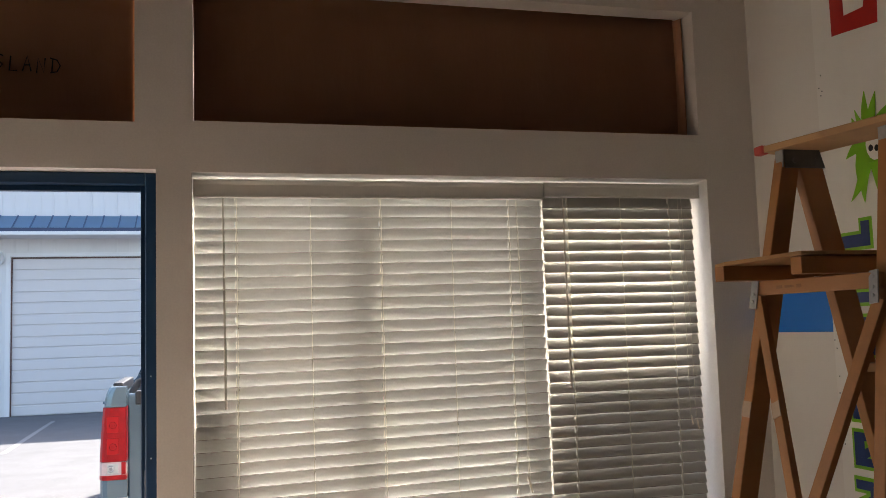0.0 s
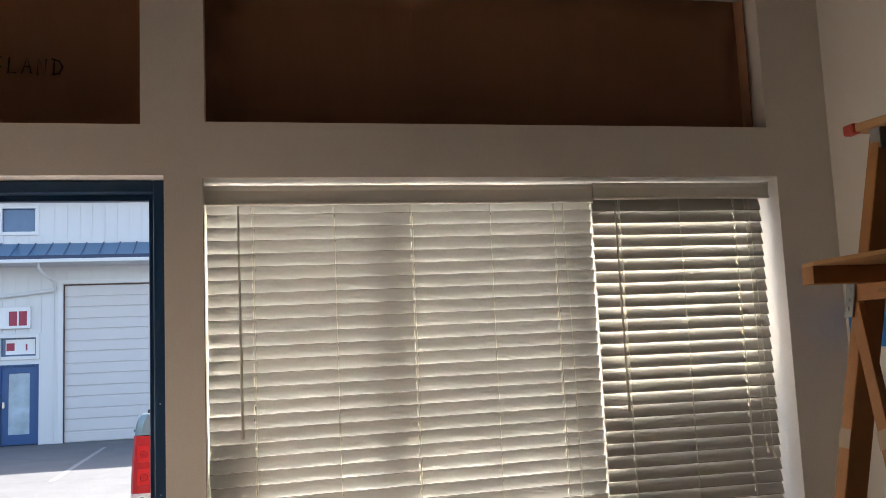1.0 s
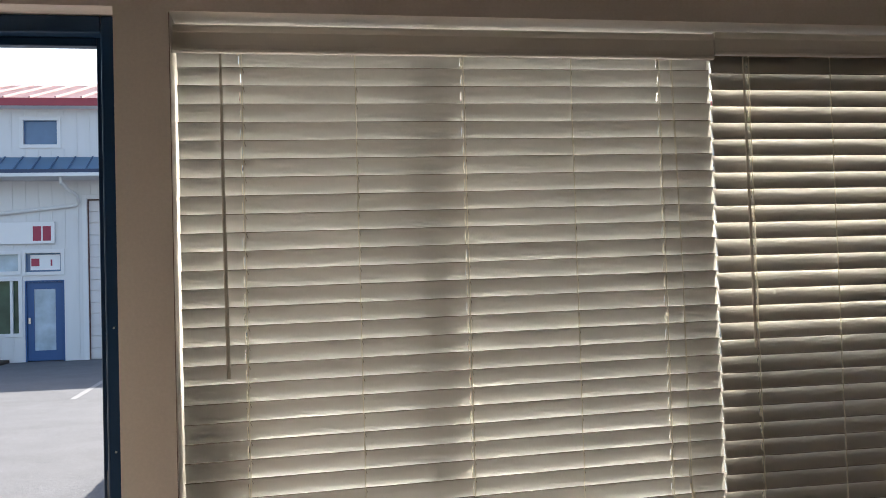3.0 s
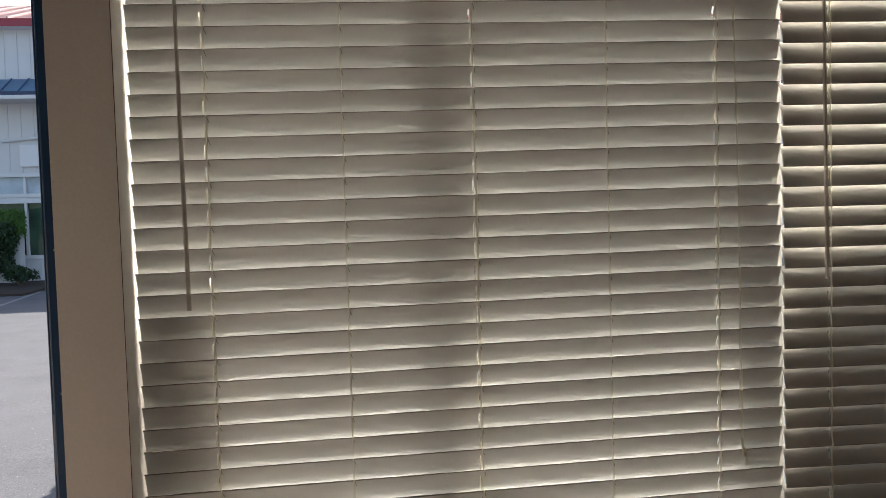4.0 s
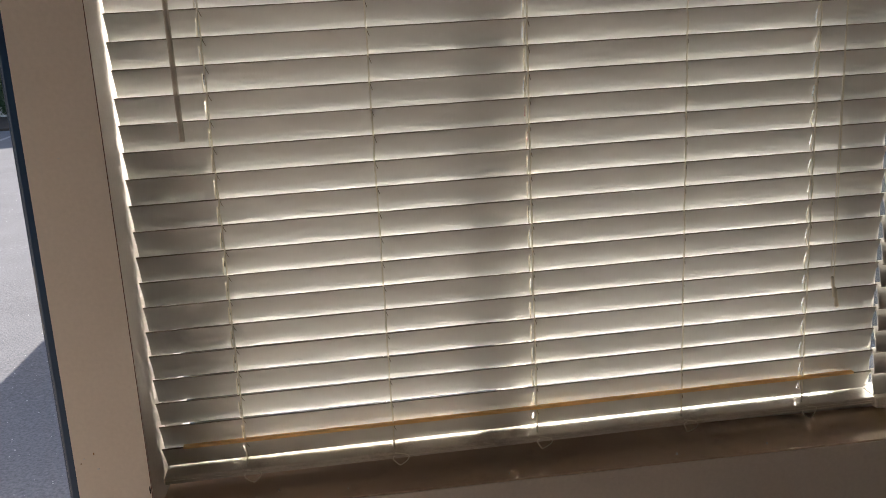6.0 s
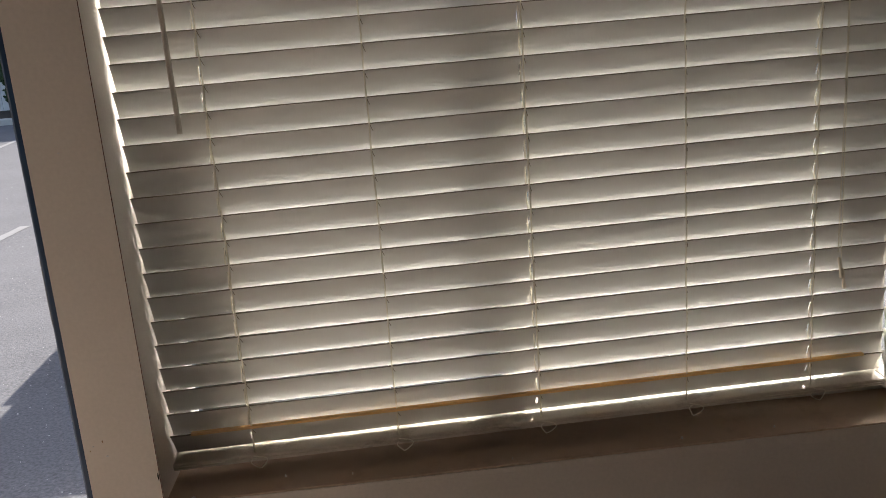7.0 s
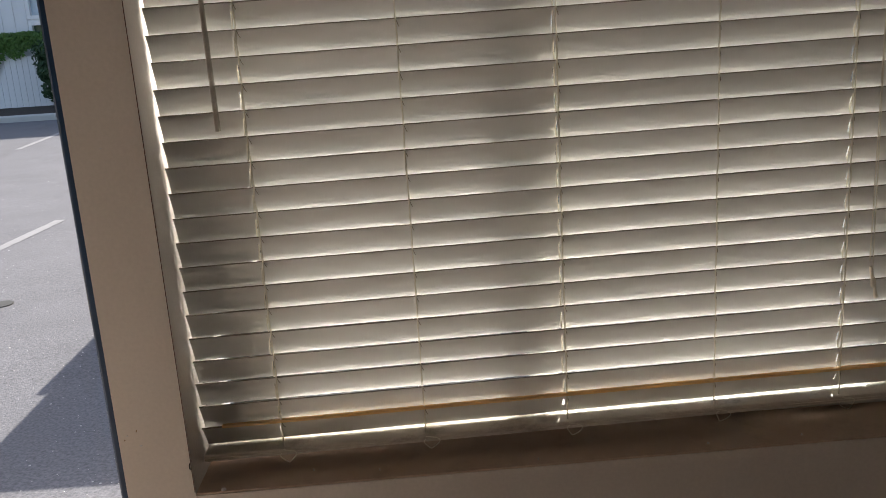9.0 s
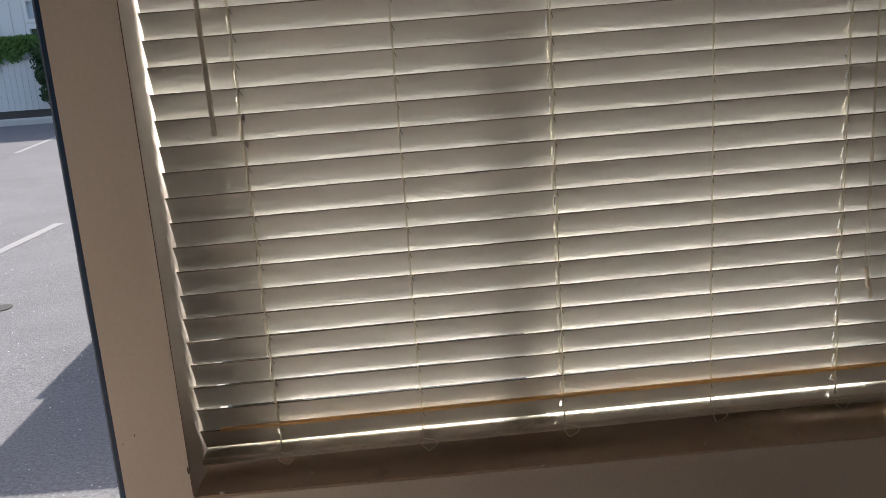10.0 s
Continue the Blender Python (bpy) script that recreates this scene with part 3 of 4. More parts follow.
def mural_part(name, outlines, material, d0, label=""):
    bm = bmesh.new()
    for o in outlines:
        sheet(o, on_wall(d0), 0.0008, bm)
    bm.transform(M_INV)
    return part(name, bm, material, mural, label)


bm = box((XR - 0.006, -2.4, 0.25), (XR - 0.0005, -0.422, 3.3), 0.001)
bm.transform(M_INV)
part("board", bm, M_VINYL, mural)
# a red letter-like shape, square-cornered below, high on the board
for stroke in ([(-0.524, 2.568), (-0.592, 2.562), (-0.592, 3.05), (-0.524, 3.05)], [(-0.592, 2.562), (-0.752, 2.545), (-0.757, 2.62), (-0.592, 2.622)],
               [(-0.690, 2.6185), (-0.757, 2.62), (-0.762, 2.69), (-0.705, 2.70)], [(-0.705, 2.70), (-0.762, 2.69), (-0.75, 2.90), (-0.70, 2.90)]):
    mural_part("red_stroke", [stroke], M_VRED, 0.0065, "red vinyl letter stroke")


def frond(cx, cz, ang, length, width, bend):
    left, right = [], []
    for i in range(9):
        s = i / 8
        a = ang + bend * s
        x, z = cx + length * s * math.cos(a), cz + length * s * math.sin(a)
        w = width * math.sin(math.pi * min(1, 0.18 + s * 0.82)) + 0.001
        nx, nz = -math.sin(a), math.cos(a)
        left.append((x + nx * w, z + nz * w))
        right.append((x - nx * w, z - nz * w))
    return left + right[::-1]


fronds = [frond(-0.675, 2.16, radians(a), L, w, b) for a, L, w, b in
          ((75, 0.17, 0.018, 0.2), (50, 0.13, 0.012, 0.2), (20, 0.12, 0.020, 0.5), (-5, 0.13, 0.022, -0.3), (-40, 0.17, 0.026, -0.5), (-62, 0.22, 0.028, -0.3),
           (-85, 0.23, 0.026, 0.4), (100, 0.16, 0.02, 0.1), (130, 0.17, 0.02, 0.2), (-110, 0.2, 0.025, 0.2))]
for i, f in enumerate(fronds):
    mural_part("lime_leaf", [f], M_VGREEN, 0.0066 + 0.0003 * i, "lime green palm frond")
mural_part("lime_shape", [[(-0.675 + 0.075 * math.cos(i * math.tau / 14), 2.15 + 0.075 * math.sin(i * math.tau / 14)) for i in range(14)]], M_VGREEN, 0.0100, "lime green palm crown")
mural_part("white_shape", [[(-0.705 + 0.045 * math.cos(i * math.tau / 14), 2.14 + 0.06 * math.sin(i * math.tau / 14)) for i in range(14)]], M_VINYL, 0.0112, "white oval patch")


def letter(y0, z0, y1, z1, cuts):
    """A lime-edged navy letter shape: outline boxes of the letter's strokes, in the unit square."""
    green, navy = [], []
    for a, b, c, d in cuts:
        ya, yb, za, zb = y0 + (y1 - y0) * a, y0 + (y1 - y0) * c, z0 + (z1 - z0) * b, z0 + (z1 - z0) * d
        ya, yb, za, zb = min(ya, yb), max(ya, yb), min(za, zb), max(za, zb)
        green.append([(ya - 0.012, za - 0.012), (yb + 0.012, za - 0.012), (yb + 0.012, zb + 0.012), (ya - 0.012, zb + 0.012)])
        navy.append([(ya, za), (yb, za), (yb, zb), (ya, zb)])
    return green, navy


LIME, NAVY = [], []
for spec in ((-0.500, 1.795, -0.645, 1.865, ((0, 0, 1, 0.62), (0.72, 0.4, 1, 1.25))),
             (-0.505, 1.60, -0.66, 1.72, ((0, 0, 1, 0.3), (0, 0.7, 1, 1), (0, 0, 0.25, 1))),
             (-0.505, 1.42, -0.66, 1.55, ((0, 0.1, 0.35, 0.9), (0.3, 0, 1, 0.3), (0.3, 0.7, 1, 1))),
             (-0.500, 1.195, -0.66, 1.275, ((0, 0, 1, 0.4), (0, 0, 0.35, 1))),
             (-0.497, 1.035, -0.66, 1.15, ((0, 0, 0.3, 1), (0, 0.0, 1, 0.25), (0, 0.75, 1, 1))),
             (-0.492, 0.87, -0.66, 0.985, ((0, 0, 1, 0.28), (0, 0.72, 1, 1), (0.4, 0.28, 0.6, 0.72))),
             (-0.490, 0.70, -0.66, 0.82, ((0, 0, 0.3, 1), (0, 0, 1, 0.3)))):
    g, n = letter(*spec)
    LIME += g
    NAVY += n
DOTS = ((-0.682, 2.175), (-0.684, 2.125), (-0.715, 2.18), (-0.712, 2.12))
for y, z in DOTS:
    mural_part("black_dot", [[(y + 0.011 * math.cos(i * math.tau / 8), z + 0.012 * math.sin(i * math.tau / 8)) for i in range(8)]], M_BLACK, 0.0124)
for i, g in enumerate(LIME):
    mural_part("lime_edge", [g], M_VGREEN, 0.0065 + 0.0004 * (i % 4), "lime green letter outline")
for i, g in enumerate(NAVY):
    mural_part("navy_stroke", [g], M_VBLUE, 0.0088 + 0.0004 * (i % 4), "navy blue letter stroke")
for i, (z0, z1) in enumerate(((1.036, 1.149), (0.871, 0.984), (0.705, 0.815))):
    # slanting strokes between the letters' bars
    mural_part("lime_edge", [[(-0.497, z0 - 0.012), (-0.497, z0 + 0.050), (-0.66, z1 + 0.012), (-0.66, z1 - 0.050)]], M_VGREEN, 0.0067 + 0.0004 * i, "lime green letter outline")
    mural_part("navy_stroke", [[(-0.499, z0 + 0.002), (-0.499, z0 + 0.036), (-0.658, z1 - 0.002), (-0.658, z1 - 0.036)]], M_VBLUE, 0.0090 + 0.0004 * i, "navy blue letter stroke")
for y, z in ((-0.45, 2.445), (-0.437, 2.40), (-0.452, 2.385), (-0.445, 2.37), (-0.437, 1.44), (-0.436, 1.28), (-0.445, 1.10), (-0.44, 1.34), (-0.428, 1.47)):
    bm = tube([(XR - 0.0065, y, z), (XR - 0.0078, y, z)], 0.0026, 8)
    bm.transform(M_INV)
    part("nail_head", bm, M_STEEL_D, mural)
stripe = part("wall_stripe", sheet([(-0.02, 1.50), (-0.42, 1.50), (-0.42, 1.665), (-0.02, 1.665)], on_wall(0.0), 0.003), M_VSKY)
tagged(stripe, "flat blue painted rectangle on the beige wall", "wall stripe")


# ---- wooden stepladder ----
def stepladder():
    base = Vector((1.46, -1.4, 0))
    top = empty("step_ladder", "old orange wooden stepladder with steel brackets and open shelf", "ladder", at=base)
    inv = Matrix.Translation(-base)
    width = 0.30

    def P(a, x, z):
        """a: across the ladder, from its far side to its near one; it widens downward."""
        return Vector((x + 0.066 * a, -1.2 - a * width + (0.03 - 0.14 * a) * max(0, 2.0 - z), z))

    def rx(z):
        return 1.525 - 0.198 * (1.95 - z)

    def fx(z):
        return 1.589 + 0.262 * (1.95 - z)
    u, v = Vector((0, -1, 0)), Vector((1, 0, 0))

    def add(name, bm, material, text=""):
        bm.transform(inv)
        return part(name, bm, material, top, text)
    cap = beam((1.556, -1.140, 2.004), (1.628, -1.590, 2.004), 0.16, 0.018, (1, 0, 0), 0.003)
    add("top_cap", cap, M_WOOD_L, "worn pale wooden top cap")
    add("cap_end", box((1.4725, -1.170, 1.991), (1.496, -1.134, 2.0155), 0.005), M_REDTIP, "red rubber cap end")
    add("cap_end", box((1.526, -1.612, 1.988), (1.560, -1.562, 2.017), 0.006), M_REDTIP, "red rubber cap end")
    for a in (0, 1):
        add("rear_leg", beam(P(a, rx(1.99), 1.99), P(a, rx(0), 0.0), 0.036, 0.054, u, 0.003), M_WOOD)
        add("front_leg", beam(P(a, fx(1.99), 1.99), P(a, fx(0), 0.0), 0.034, 0.070, u, 0.003), M_WOOD)
        y, o = -1.2 - a * width - 0.0185, 0.066 * a
        add("bracket", sheet([(1.506, 1.946), (1.628, 1.946), (1.612, 1.994), (1.504, 1.994)], lambda p, q, d, y=y, o=o: Vector((p + o, y - d, q)), 0.003), M_STEEL_D, "grey steel gusset plate")
        add("bracket_end", box((1.500 + o, y - 0.002, 1.948), (1.5035 + o, y + 0.030, 1.994), 0.001), M_STEEL)
        for p in (1.535, 1.60):
            add("bolt", tube([(p + o, y - 0.003, 1.965), (p + o, y - 0.008, 1.965)], 0.007, 8), M_STEEL_D)
        add("pivot_plate", beam(P(a, rx(1.66) - 0.050, 1.655), P(a, rx(1.58) - 0.046, 1.580), 0.028, 0.004, u, 0.001), M_STEEL, "riveted steel pivot plate")
        for z in (1.598, 1.617, 1.640):
            add("rivet", tube([P(a, rx(z) - 0.045, z), P(a, rx(z) - 0.052, z)], 0.0045, 8), M_STEEL)
    for z in (1.70, 1.42, 1.14, 0.86, 0.58, 0.30):
        add("step", beam(P(0.04, fx(z), z), P(0.96, fx(z), z), 0.09, 0.022, v, 0.003), M_WOOD_L)
    # rear crossbar with crossed braces under it
    bx = rx(1.632) - 0.036
    add("crossbar", beam(P(-0.03, bx, 1.632), P(1.03, bx, 1.632), 0.020, 0.036, v, 0.002), M_WOOD, "orange crossbar with faint pencilled words")
    add("brace", beam(P(0.02, rx(1.60) - 0.034, 1.605), P(0.98, rx(0.42) - 0.034, 0.42), 0.018, 0.034, v, 0.002), M_WOOD)
    add("brace", beam(P(1.03, rx(1.60) - 0.040, 1.59), P(0.02, rx(0.1) - 0.044, 0.10), 0.018, 0.034, v, 0.002), M_WOOD)
    for z in (1.0, 0.4):
        add("rear_rung", beam(P(0, rx(z), z), P(1, rx(z), z), 0.02, 0.044, v, 0.002), M_WOOD)
    # fold-out pail shelf
    add("shelf_board", box((1.283, -1.255, 1.650), (1.545, -1.215, 1.6872), 0.002), M_WOOD, "orange wooden shelf board")
    add("shelf_board", box((1.394, -1.408, 1.657), (1.66, -1.368, 1.698), 0.002), M_WOOD, "orange wooden shelf board")
    add("shelf_arm", box((1.40, -1.2145, 1.660), (1.66, -1.204, 1.680), 0.002), M_WOOD)
    shelf = [(1.284, -1.257), (1.394, -1.410), (1.66, -1.410), (1.66, -1.216), (1.284, -1.216)]
    add("shelf_top", sheet(shelf, lambda p, q, d: Vector((p, q, 1.6843 + 0.090 * (-1.216 - q) + d)), 0.009), M_WOOD_L, "pale worn shelf top")
    add("paint_smear", beam(P(0, rx(1.345) - 0.0275, 1.345), P(0, rx(1.305) - 0.0275, 1.305), 0.0365, 0.002, u, 0.0005), M_TAPE, "pale paint smear")
    s0, s1 = P(0.02, rx(1.60) - 0.034, 1.605), P(0.98, rx(0.42) - 0.034, 0.42)
    off = Vector((-0.0098, 0, 0))
    add("paint_smear", beam(s0.lerp(s1, 0.215) + off, s0.lerp(s1, 0.245) + off, 0.002, 0.035, v, 0.0005), M_TAPE, "pale paint smear")
    # faded pencilled words on the crossbar, left as bars
    ub = (P(1, 0, 1.632) - P(0, 0, 1.632)).normalized()
    for d, w, hh in ((0.070, 0.020, 0.008), (0.098, 0.030, 0.006), (0.134, 0.016, 0.009)):
        p = Vector((bx - 0.0106, P(0, 0, 1.632).y, 1.632)) + ub * d
        q = p + ub * w
        add("pencil_mark", beam(p, q, 0.0008, hh, v, 0.0), M_PENCIL, "faint pencilled mark")


stepladder()


# ---- outside: ground ----
def gz(y):
    return -0.09 - 0.0083 * y


def ground_sheet():
    bm = bmesh.new()
    xs = [-900, -200, -60, -20, -8, 0, 8, 20, 60, 200, 900]
    ys = [-900, -200, -60, -20, -9.3, -4, 0.203, 2, 5, 10, 16, 22, 30, 60, 200, 900]
    grid = [[bm.verts.new((x, y, gz(max(0.0, min(y, 30))))) for x in xs] for y in ys]
    for j in range(len(ys) - 1):
        for i in range(len(xs) - 1):
            bm.faces.new((grid[j][i], grid[j][i + 1], grid[j + 1][i + 1], grid[j + 1][i]))
    return bm


tagged(part("ground", ground_sheet(), M_ASPH), "sun-bleached grey asphalt parking lot", "ground", kind="structure")


def stripe_mark(x0, y0, x1, y1, w=0.10):
    d = Vector((x1 - x0, y1 - y0, 0)).normalized()
    s = Vector((d.y, -d.x, 0)) * w / 2
    bm = bmesh.new()
    rng = random.Random(int(abs(x0 * 100)))
    n = 24
    a, b = [], []
    for i in range(n + 1):
        p = Vector((x0, y0, 0)).lerp(Vector((x1, y1, 0)), i / n)
        j = s * rng.uniform(0.88, 1.08)
        a.append(bm.verts.new((p.x - j.x, p.y - j.y, gz(p.y) + 0.004)))
        b.append(bm.verts.new((p.x + j.x, p.y + j.y, gz(p.y) + 0.004)))
    for i in range(n):
        bm.faces.new((a[i], b[i], b[i + 1], a[i + 1]))
    return tagged(part("parking_line", bm, M_PAINTLINE), "worn white painted parking bay line on asphalt", "road marking", "parking lines", "structure")


for line in ((-3.03, 12.6, -3.25, 19.2), (-3.06, 4.6, -2.885, 6.55), (-5.83, 12.5, -6.41, 18.9), (-0.55, 12.6, -0.75, 19.2), (-8.4, 13.0, -8.9, 17.4), (-5.5, 4.6, -5.3, 6.55)):
    stripe_mark(*line)
cover = tube([(-2.24, 3.92, gz(3.92) + 0.001), (-2.24, 3.92, gz(3.92) + 0.006)], 0.07, 20)
tagged(part("drain_cover", cover, M_DARKSIGN), "small dark iron cover set in the asphalt", "drain cover")


# ---- outside: the building across the lot ----
FY = 21.5


def building():
    base = Vector((-6, FY, gz(FY)))
    top = empty("commercial_building", "white metal-clad commercial building with blue awning roof and red roof", "building", at=base)
    inv = Matrix.Translation(-base)

    def add(name, bm, material, label="", parent=top):
        bm.transform(inv)
        ob = part(name, bm, material, parent, label)
        return ob
    g = gz(FY)
    x0, x1 = -26.0, 14.0
    holes = [(-4.60, -0.94, g - 0.2, 3.72), (-6.09, -5.17, g - 0.2, 1.73), (-6.09, -5.22, 1.92, 2.42), (-6.09, -5.26, 5.07, 5.71),
             (-9.0, -6.21, 0.42, 1.75), (-9.0, -6.21, 1.95, 2.40), (-12.2, -11.0, 1.9, 3.0), (-10.0, -9.2, 5.07, 5.71)]
    add("wall", holed_wall(x0, x1, g - 0.3, 5.97, FY, FY + 0.2, holes), M_SIDING, "white vertical board siding")
    add("rear_wall", box((x0, FY + 9.0, g - 0.3), (x1, FY + 9.2, 5.97)), M_SIDING)
    add("inner_wall", box((x0, FY + 2.5, g - 0.3), (x1, FY + 2.6, 5.9)), M_SIDING)
    # siding battens, kept clear of the openings
    me = None
    x = x0 + 0.1
    n = 0
    while x < x1:
        spans = [(g + 0.05, 4.2), (4.80, 5.95)]
        for h in holes:
            if h[0] - 0.10 < x < h[1] + 0.10:
                nxt = []
                for a, b in spans:
                    if h[3] + 0.09 <= a or h[2] - 0.09 >= b:
                        nxt.append((a, b))
                        continue
                    if h[2] - 0.09 > a:
                        nxt.append((a, h[2] - 0.09))
                    if h[3] + 0.09 < b:
                        nxt.append((h[3] + 0.09, b))
                spans = nxt
        for a, b in spans:
            if b - a > 0.1 and -11 < x < 1:
                add("batten", box((x, FY - 0.022, a), (x + 0.045, FY - 0.002, b), 0.004), M_SIDING)
        x += 0.305
    # overhead door: seven sections, each with two ribs
    door = add("overhead_door", box((-4.59, FY + 0.10, g), (-0.95, FY + 0.12, 3.70)), M_GARAGE, "closed white sectional overhead door")
    sec = (3.70 - g) / 7
    for i in range(7):
        z = g + sec * i
        for lo, hi in ((0.012, sec * 0.44), (sec * 0.44 + 0.03, sec - 0.012)):
            add("panel", box((-4.585, FY + 0.072, z + lo), (-0.955, FY + 0.099, z + hi), 0.012), M_GARAGE, parent=door)
    add("door_trim", box((-4.72, FY - 0.03, g), (-4.61, FY + 0.01, 3.83), 0.005), M_TRIM)
    add("door_trim", box((-0.93, FY - 0.03, g), (-0.82, FY + 0.01, 3.83), 0.005), M_TRIM)
    add("door_trim", box((-4.61, FY - 0.03, 3.73), (-0.93, FY + 0.01, 3.83), 0.005), M_TRIM)
    add("door_seal", box((-4.615, FY + 0.02, g), (-4.575, FY + 0.07, 3.715), 0.003), M_BROWN, "brown weather seal")
    add("door_seal", box((-4.575, FY + 0.02, 3.69), (-0.95, FY + 0.07, 3.715), 0.003), M_BROWN, "brown weather seal")
    # blue entrance door
    leaf = add("entrance_door", holed_wall(-6.05, -5.21, g + 0.02, 1.69, FY + 0.05, FY + 0.095, [(-5.89, -5.39, 0.0, 1.51)]), M_BLUEDOOR, "closed blue door with tall glass light")
    add("pane", box((-5.888, FY + 0.070, 0.002), (-5.392, FY + 0.076, 1.508)), M_PALEGLASS, "glass light with a bright reflection painted as pale colour", leaf)
    add("door_handle", box((-6.02, FY + 0.0, 0.66), (-5.96, FY + 0.05, 0.82), 0.01), M_CHROME, "chrome lever plate", leaf)
    add("door_jamb", box((-6.089, FY - 0.01, g), (-6.052, FY + 0.1, 1.728), 0.004), M_BLUEDOOR)
    add("door_jamb", box((-5.208, FY - 0.01, g), (-5.171, FY + 0.1, 1.728), 0.004), M_BLUEDOOR)
    add("door_jamb", box((-6.052, FY - 0.01, 1.692), (-5.208, FY + 0.1, 1.728), 0.004), M_BLUEDOOR)

    def window(a, b, c, d, mull=(), glass=M_DARKGLASS):
        w = add("window", box((a, FY + 0.09, c), (b, FY + 0.10, d)), glass, "white framed window")
        for lo, hi in (((a - 0.07, c - 0.07), (a + 0.02, d + 0.07)), ((b - 0.02, c - 0.07), (b + 0.07, d + 0.07)),
                       ((a + 0.02, d - 0.02), (b - 0.02, d + 0.07)), ((a + 0.02, c - 0.07), (b - 0.02, c + 0.02))):
            add("window_frame", box((lo[0], FY - 0.035, lo[1]), (hi[0], FY + 0.085, hi[1]), 0.005), M_TRIM, parent=w)
        for m in mull:
            add("mullion", box((m - 0.03, FY - 0.02, c + 0.02), (m + 0.03, FY + 0.085, d - 0.02), 0.004), M_TRIM, parent=w)
    window(-6.09, -5.22, 1.92, 2.42)
    poster = add("window_poster", box((-5.97, FY + 0.080, 1.985), (-5.28, FY + 0.0855, 2.36)), M_SIGNWHITE, "white poster with a red block")
    add("poster_block", box((-5.95, FY + 0.075, 2.08), (-5.76, FY + 0.0795, 2.27)), M_SIGNRED, parent=poster)
    add("poster_bar", box((-5.50, FY + 0.075, 2.08), (-5.46, FY + 0.0795, 2.24)), M_SIGNRED, parent=poster)
    window(-6.09, -5.26, 5.07, 5.71)
    window(-9.0, -6.21, 0.42, 1.75, (-6.40, -7.55, -8.3), M_GREENGLASS)
    window(-9.0, -6.21, 1.95, 2.40, (-7.55,), M_PALEGLASS)
    window(-12.2, -11.0, 1.9, 3.0)
    window(-10.0, -9.2, 5.07, 5.71)
    # number board over the door, its figures left as bars
    board = add("unit_sign", box((-7.6, FY - 0.09, 2.63), (-5.36, FY - 0.025, 3.165), 0.004), M_SIGNWHITE, "white sign board with two crimson bars")
    for a, b in ((-5.86, -5.67), (-5.63, -5.44)):
        add("sign_bar", box((a, FY - 0.094, 2.70), (b, FY - 0.0905, 3.06)), M_SIGNRED, "crimson bar", board)
    # blue awning roof with standing seams
    y_e, z_e, z_t = 20.62, 4.34, 4.775
    bm = bmesh.new()
    vs = [bm.verts.new(p) for p in ((x0, y_e, z_e), (x1, y_e, z_e), (x1, FY - 0.004, z_t), (x0, FY - 0.004, z_t))]
    bm.faces.new(vs)
    bmesh.ops.solidify(bm, geom=bm.faces[:], thickness=0.03)
    awning = add("awning_roof", bm, M_BLUEROOF, "blue standing-seam awning roof")
    x = -11.0
    while x < 2:
        add("seam", beam((x, y_e + 0.002, z_e + 0.018), (x, FY - 0.02, z_t + 0.012), 0.03, 0.03, (1, 0, 0), 0.003), M_SEAM, parent=awning)
        x += 0.41
    add("fascia", box((x0, y_e - 0.02, z_e - 0.065), (x1, y_e + 0.0, z_e + 0.03), 0.004), M_NAVY, "navy roof edge trim")
    add("gutter", box((x0, y_e - 0.12, z_e - 0.16), (x1, y_e + 0.02, z_e - 0.068), 0.015), M_TRIM, "white gutter")
    add("soffit", box((x0, y_e + 0.02, z_e - 0.15), (x1, FY - 0.004, z_e - 0.12)), M_TRIM)
    pts = [(-5.03, 20.66, 4.20), (-5.03, 20.70, 4.06), (-4.93, 20.95, 3.92), (-4.78, 21.25, 3.80), (-4.78, 21.40, 3.62), (-4.86, 21.42, 3.56), (-5.4, 21.42, 3.50), (-6.4, 21.42, 3.40), (-8.0, 21.42, 3.26)]
    add("downspout", tube(pts, 0.042, 8), M_TRIM, "white downspout elbow and run")
    # red roof
    add("roof_fascia", box((x0 - 0.3, FY - 0.45, 5.98), (x1 + 0.3, FY - 0.42, 6.17), 0.004), M_REDFASCIA, "dark red roof fascia")
    add("roof_soffit", box((x0 - 0.3, FY - 0.42, 5.975), (x1 + 0.3, FY, 5.995)), M_TRIM)
    bm = bmesh.new()
    vs = [bm.verts.new(p) for p in ((x0 - 0.3, FY - 0.47, 6.16), (x1 + 0.3, FY - 0.47, 6.16), (x1 + 0.3, FY + 4.6, 7.55), (x0 - 0.3, FY + 4.6, 7.55), (x1 + 0.3, FY + 9.7, 6.16), (x0 - 0.3, FY + 9.7, 6.16))]
    bm.faces.new(vs[:4])
    bm.faces.new((vs[3], vs[2], vs[4], vs[5]))
    bmesh.ops.solidify(bm, geom=bm.faces[:], thickness=0.05)
    roof = add("roof", bm, M_REDROOF, "faded pinkish-red metal roof")
    x = -13.0
    while x < 2:
        add("seam", beam((x, FY - 0.46, 6.185), (x, FY + 4.6, 7.575), 0.04, 0.05, (1, 0, 0), 0.004), M_REDROOF, parent=roof)
        x += 0.6
    bm = box((x0, FY + 0.001, g - 0.3), (x0 + 0.2, FY + 9.2, 6.0))
    add("end_wall", bm, M_SIDING)
    bm = box((x1 - 0.2, FY + 0.001, g - 0.3), (x1, FY + 9.2, 6.0))
    add("end_wall", bm, M_SIDING)


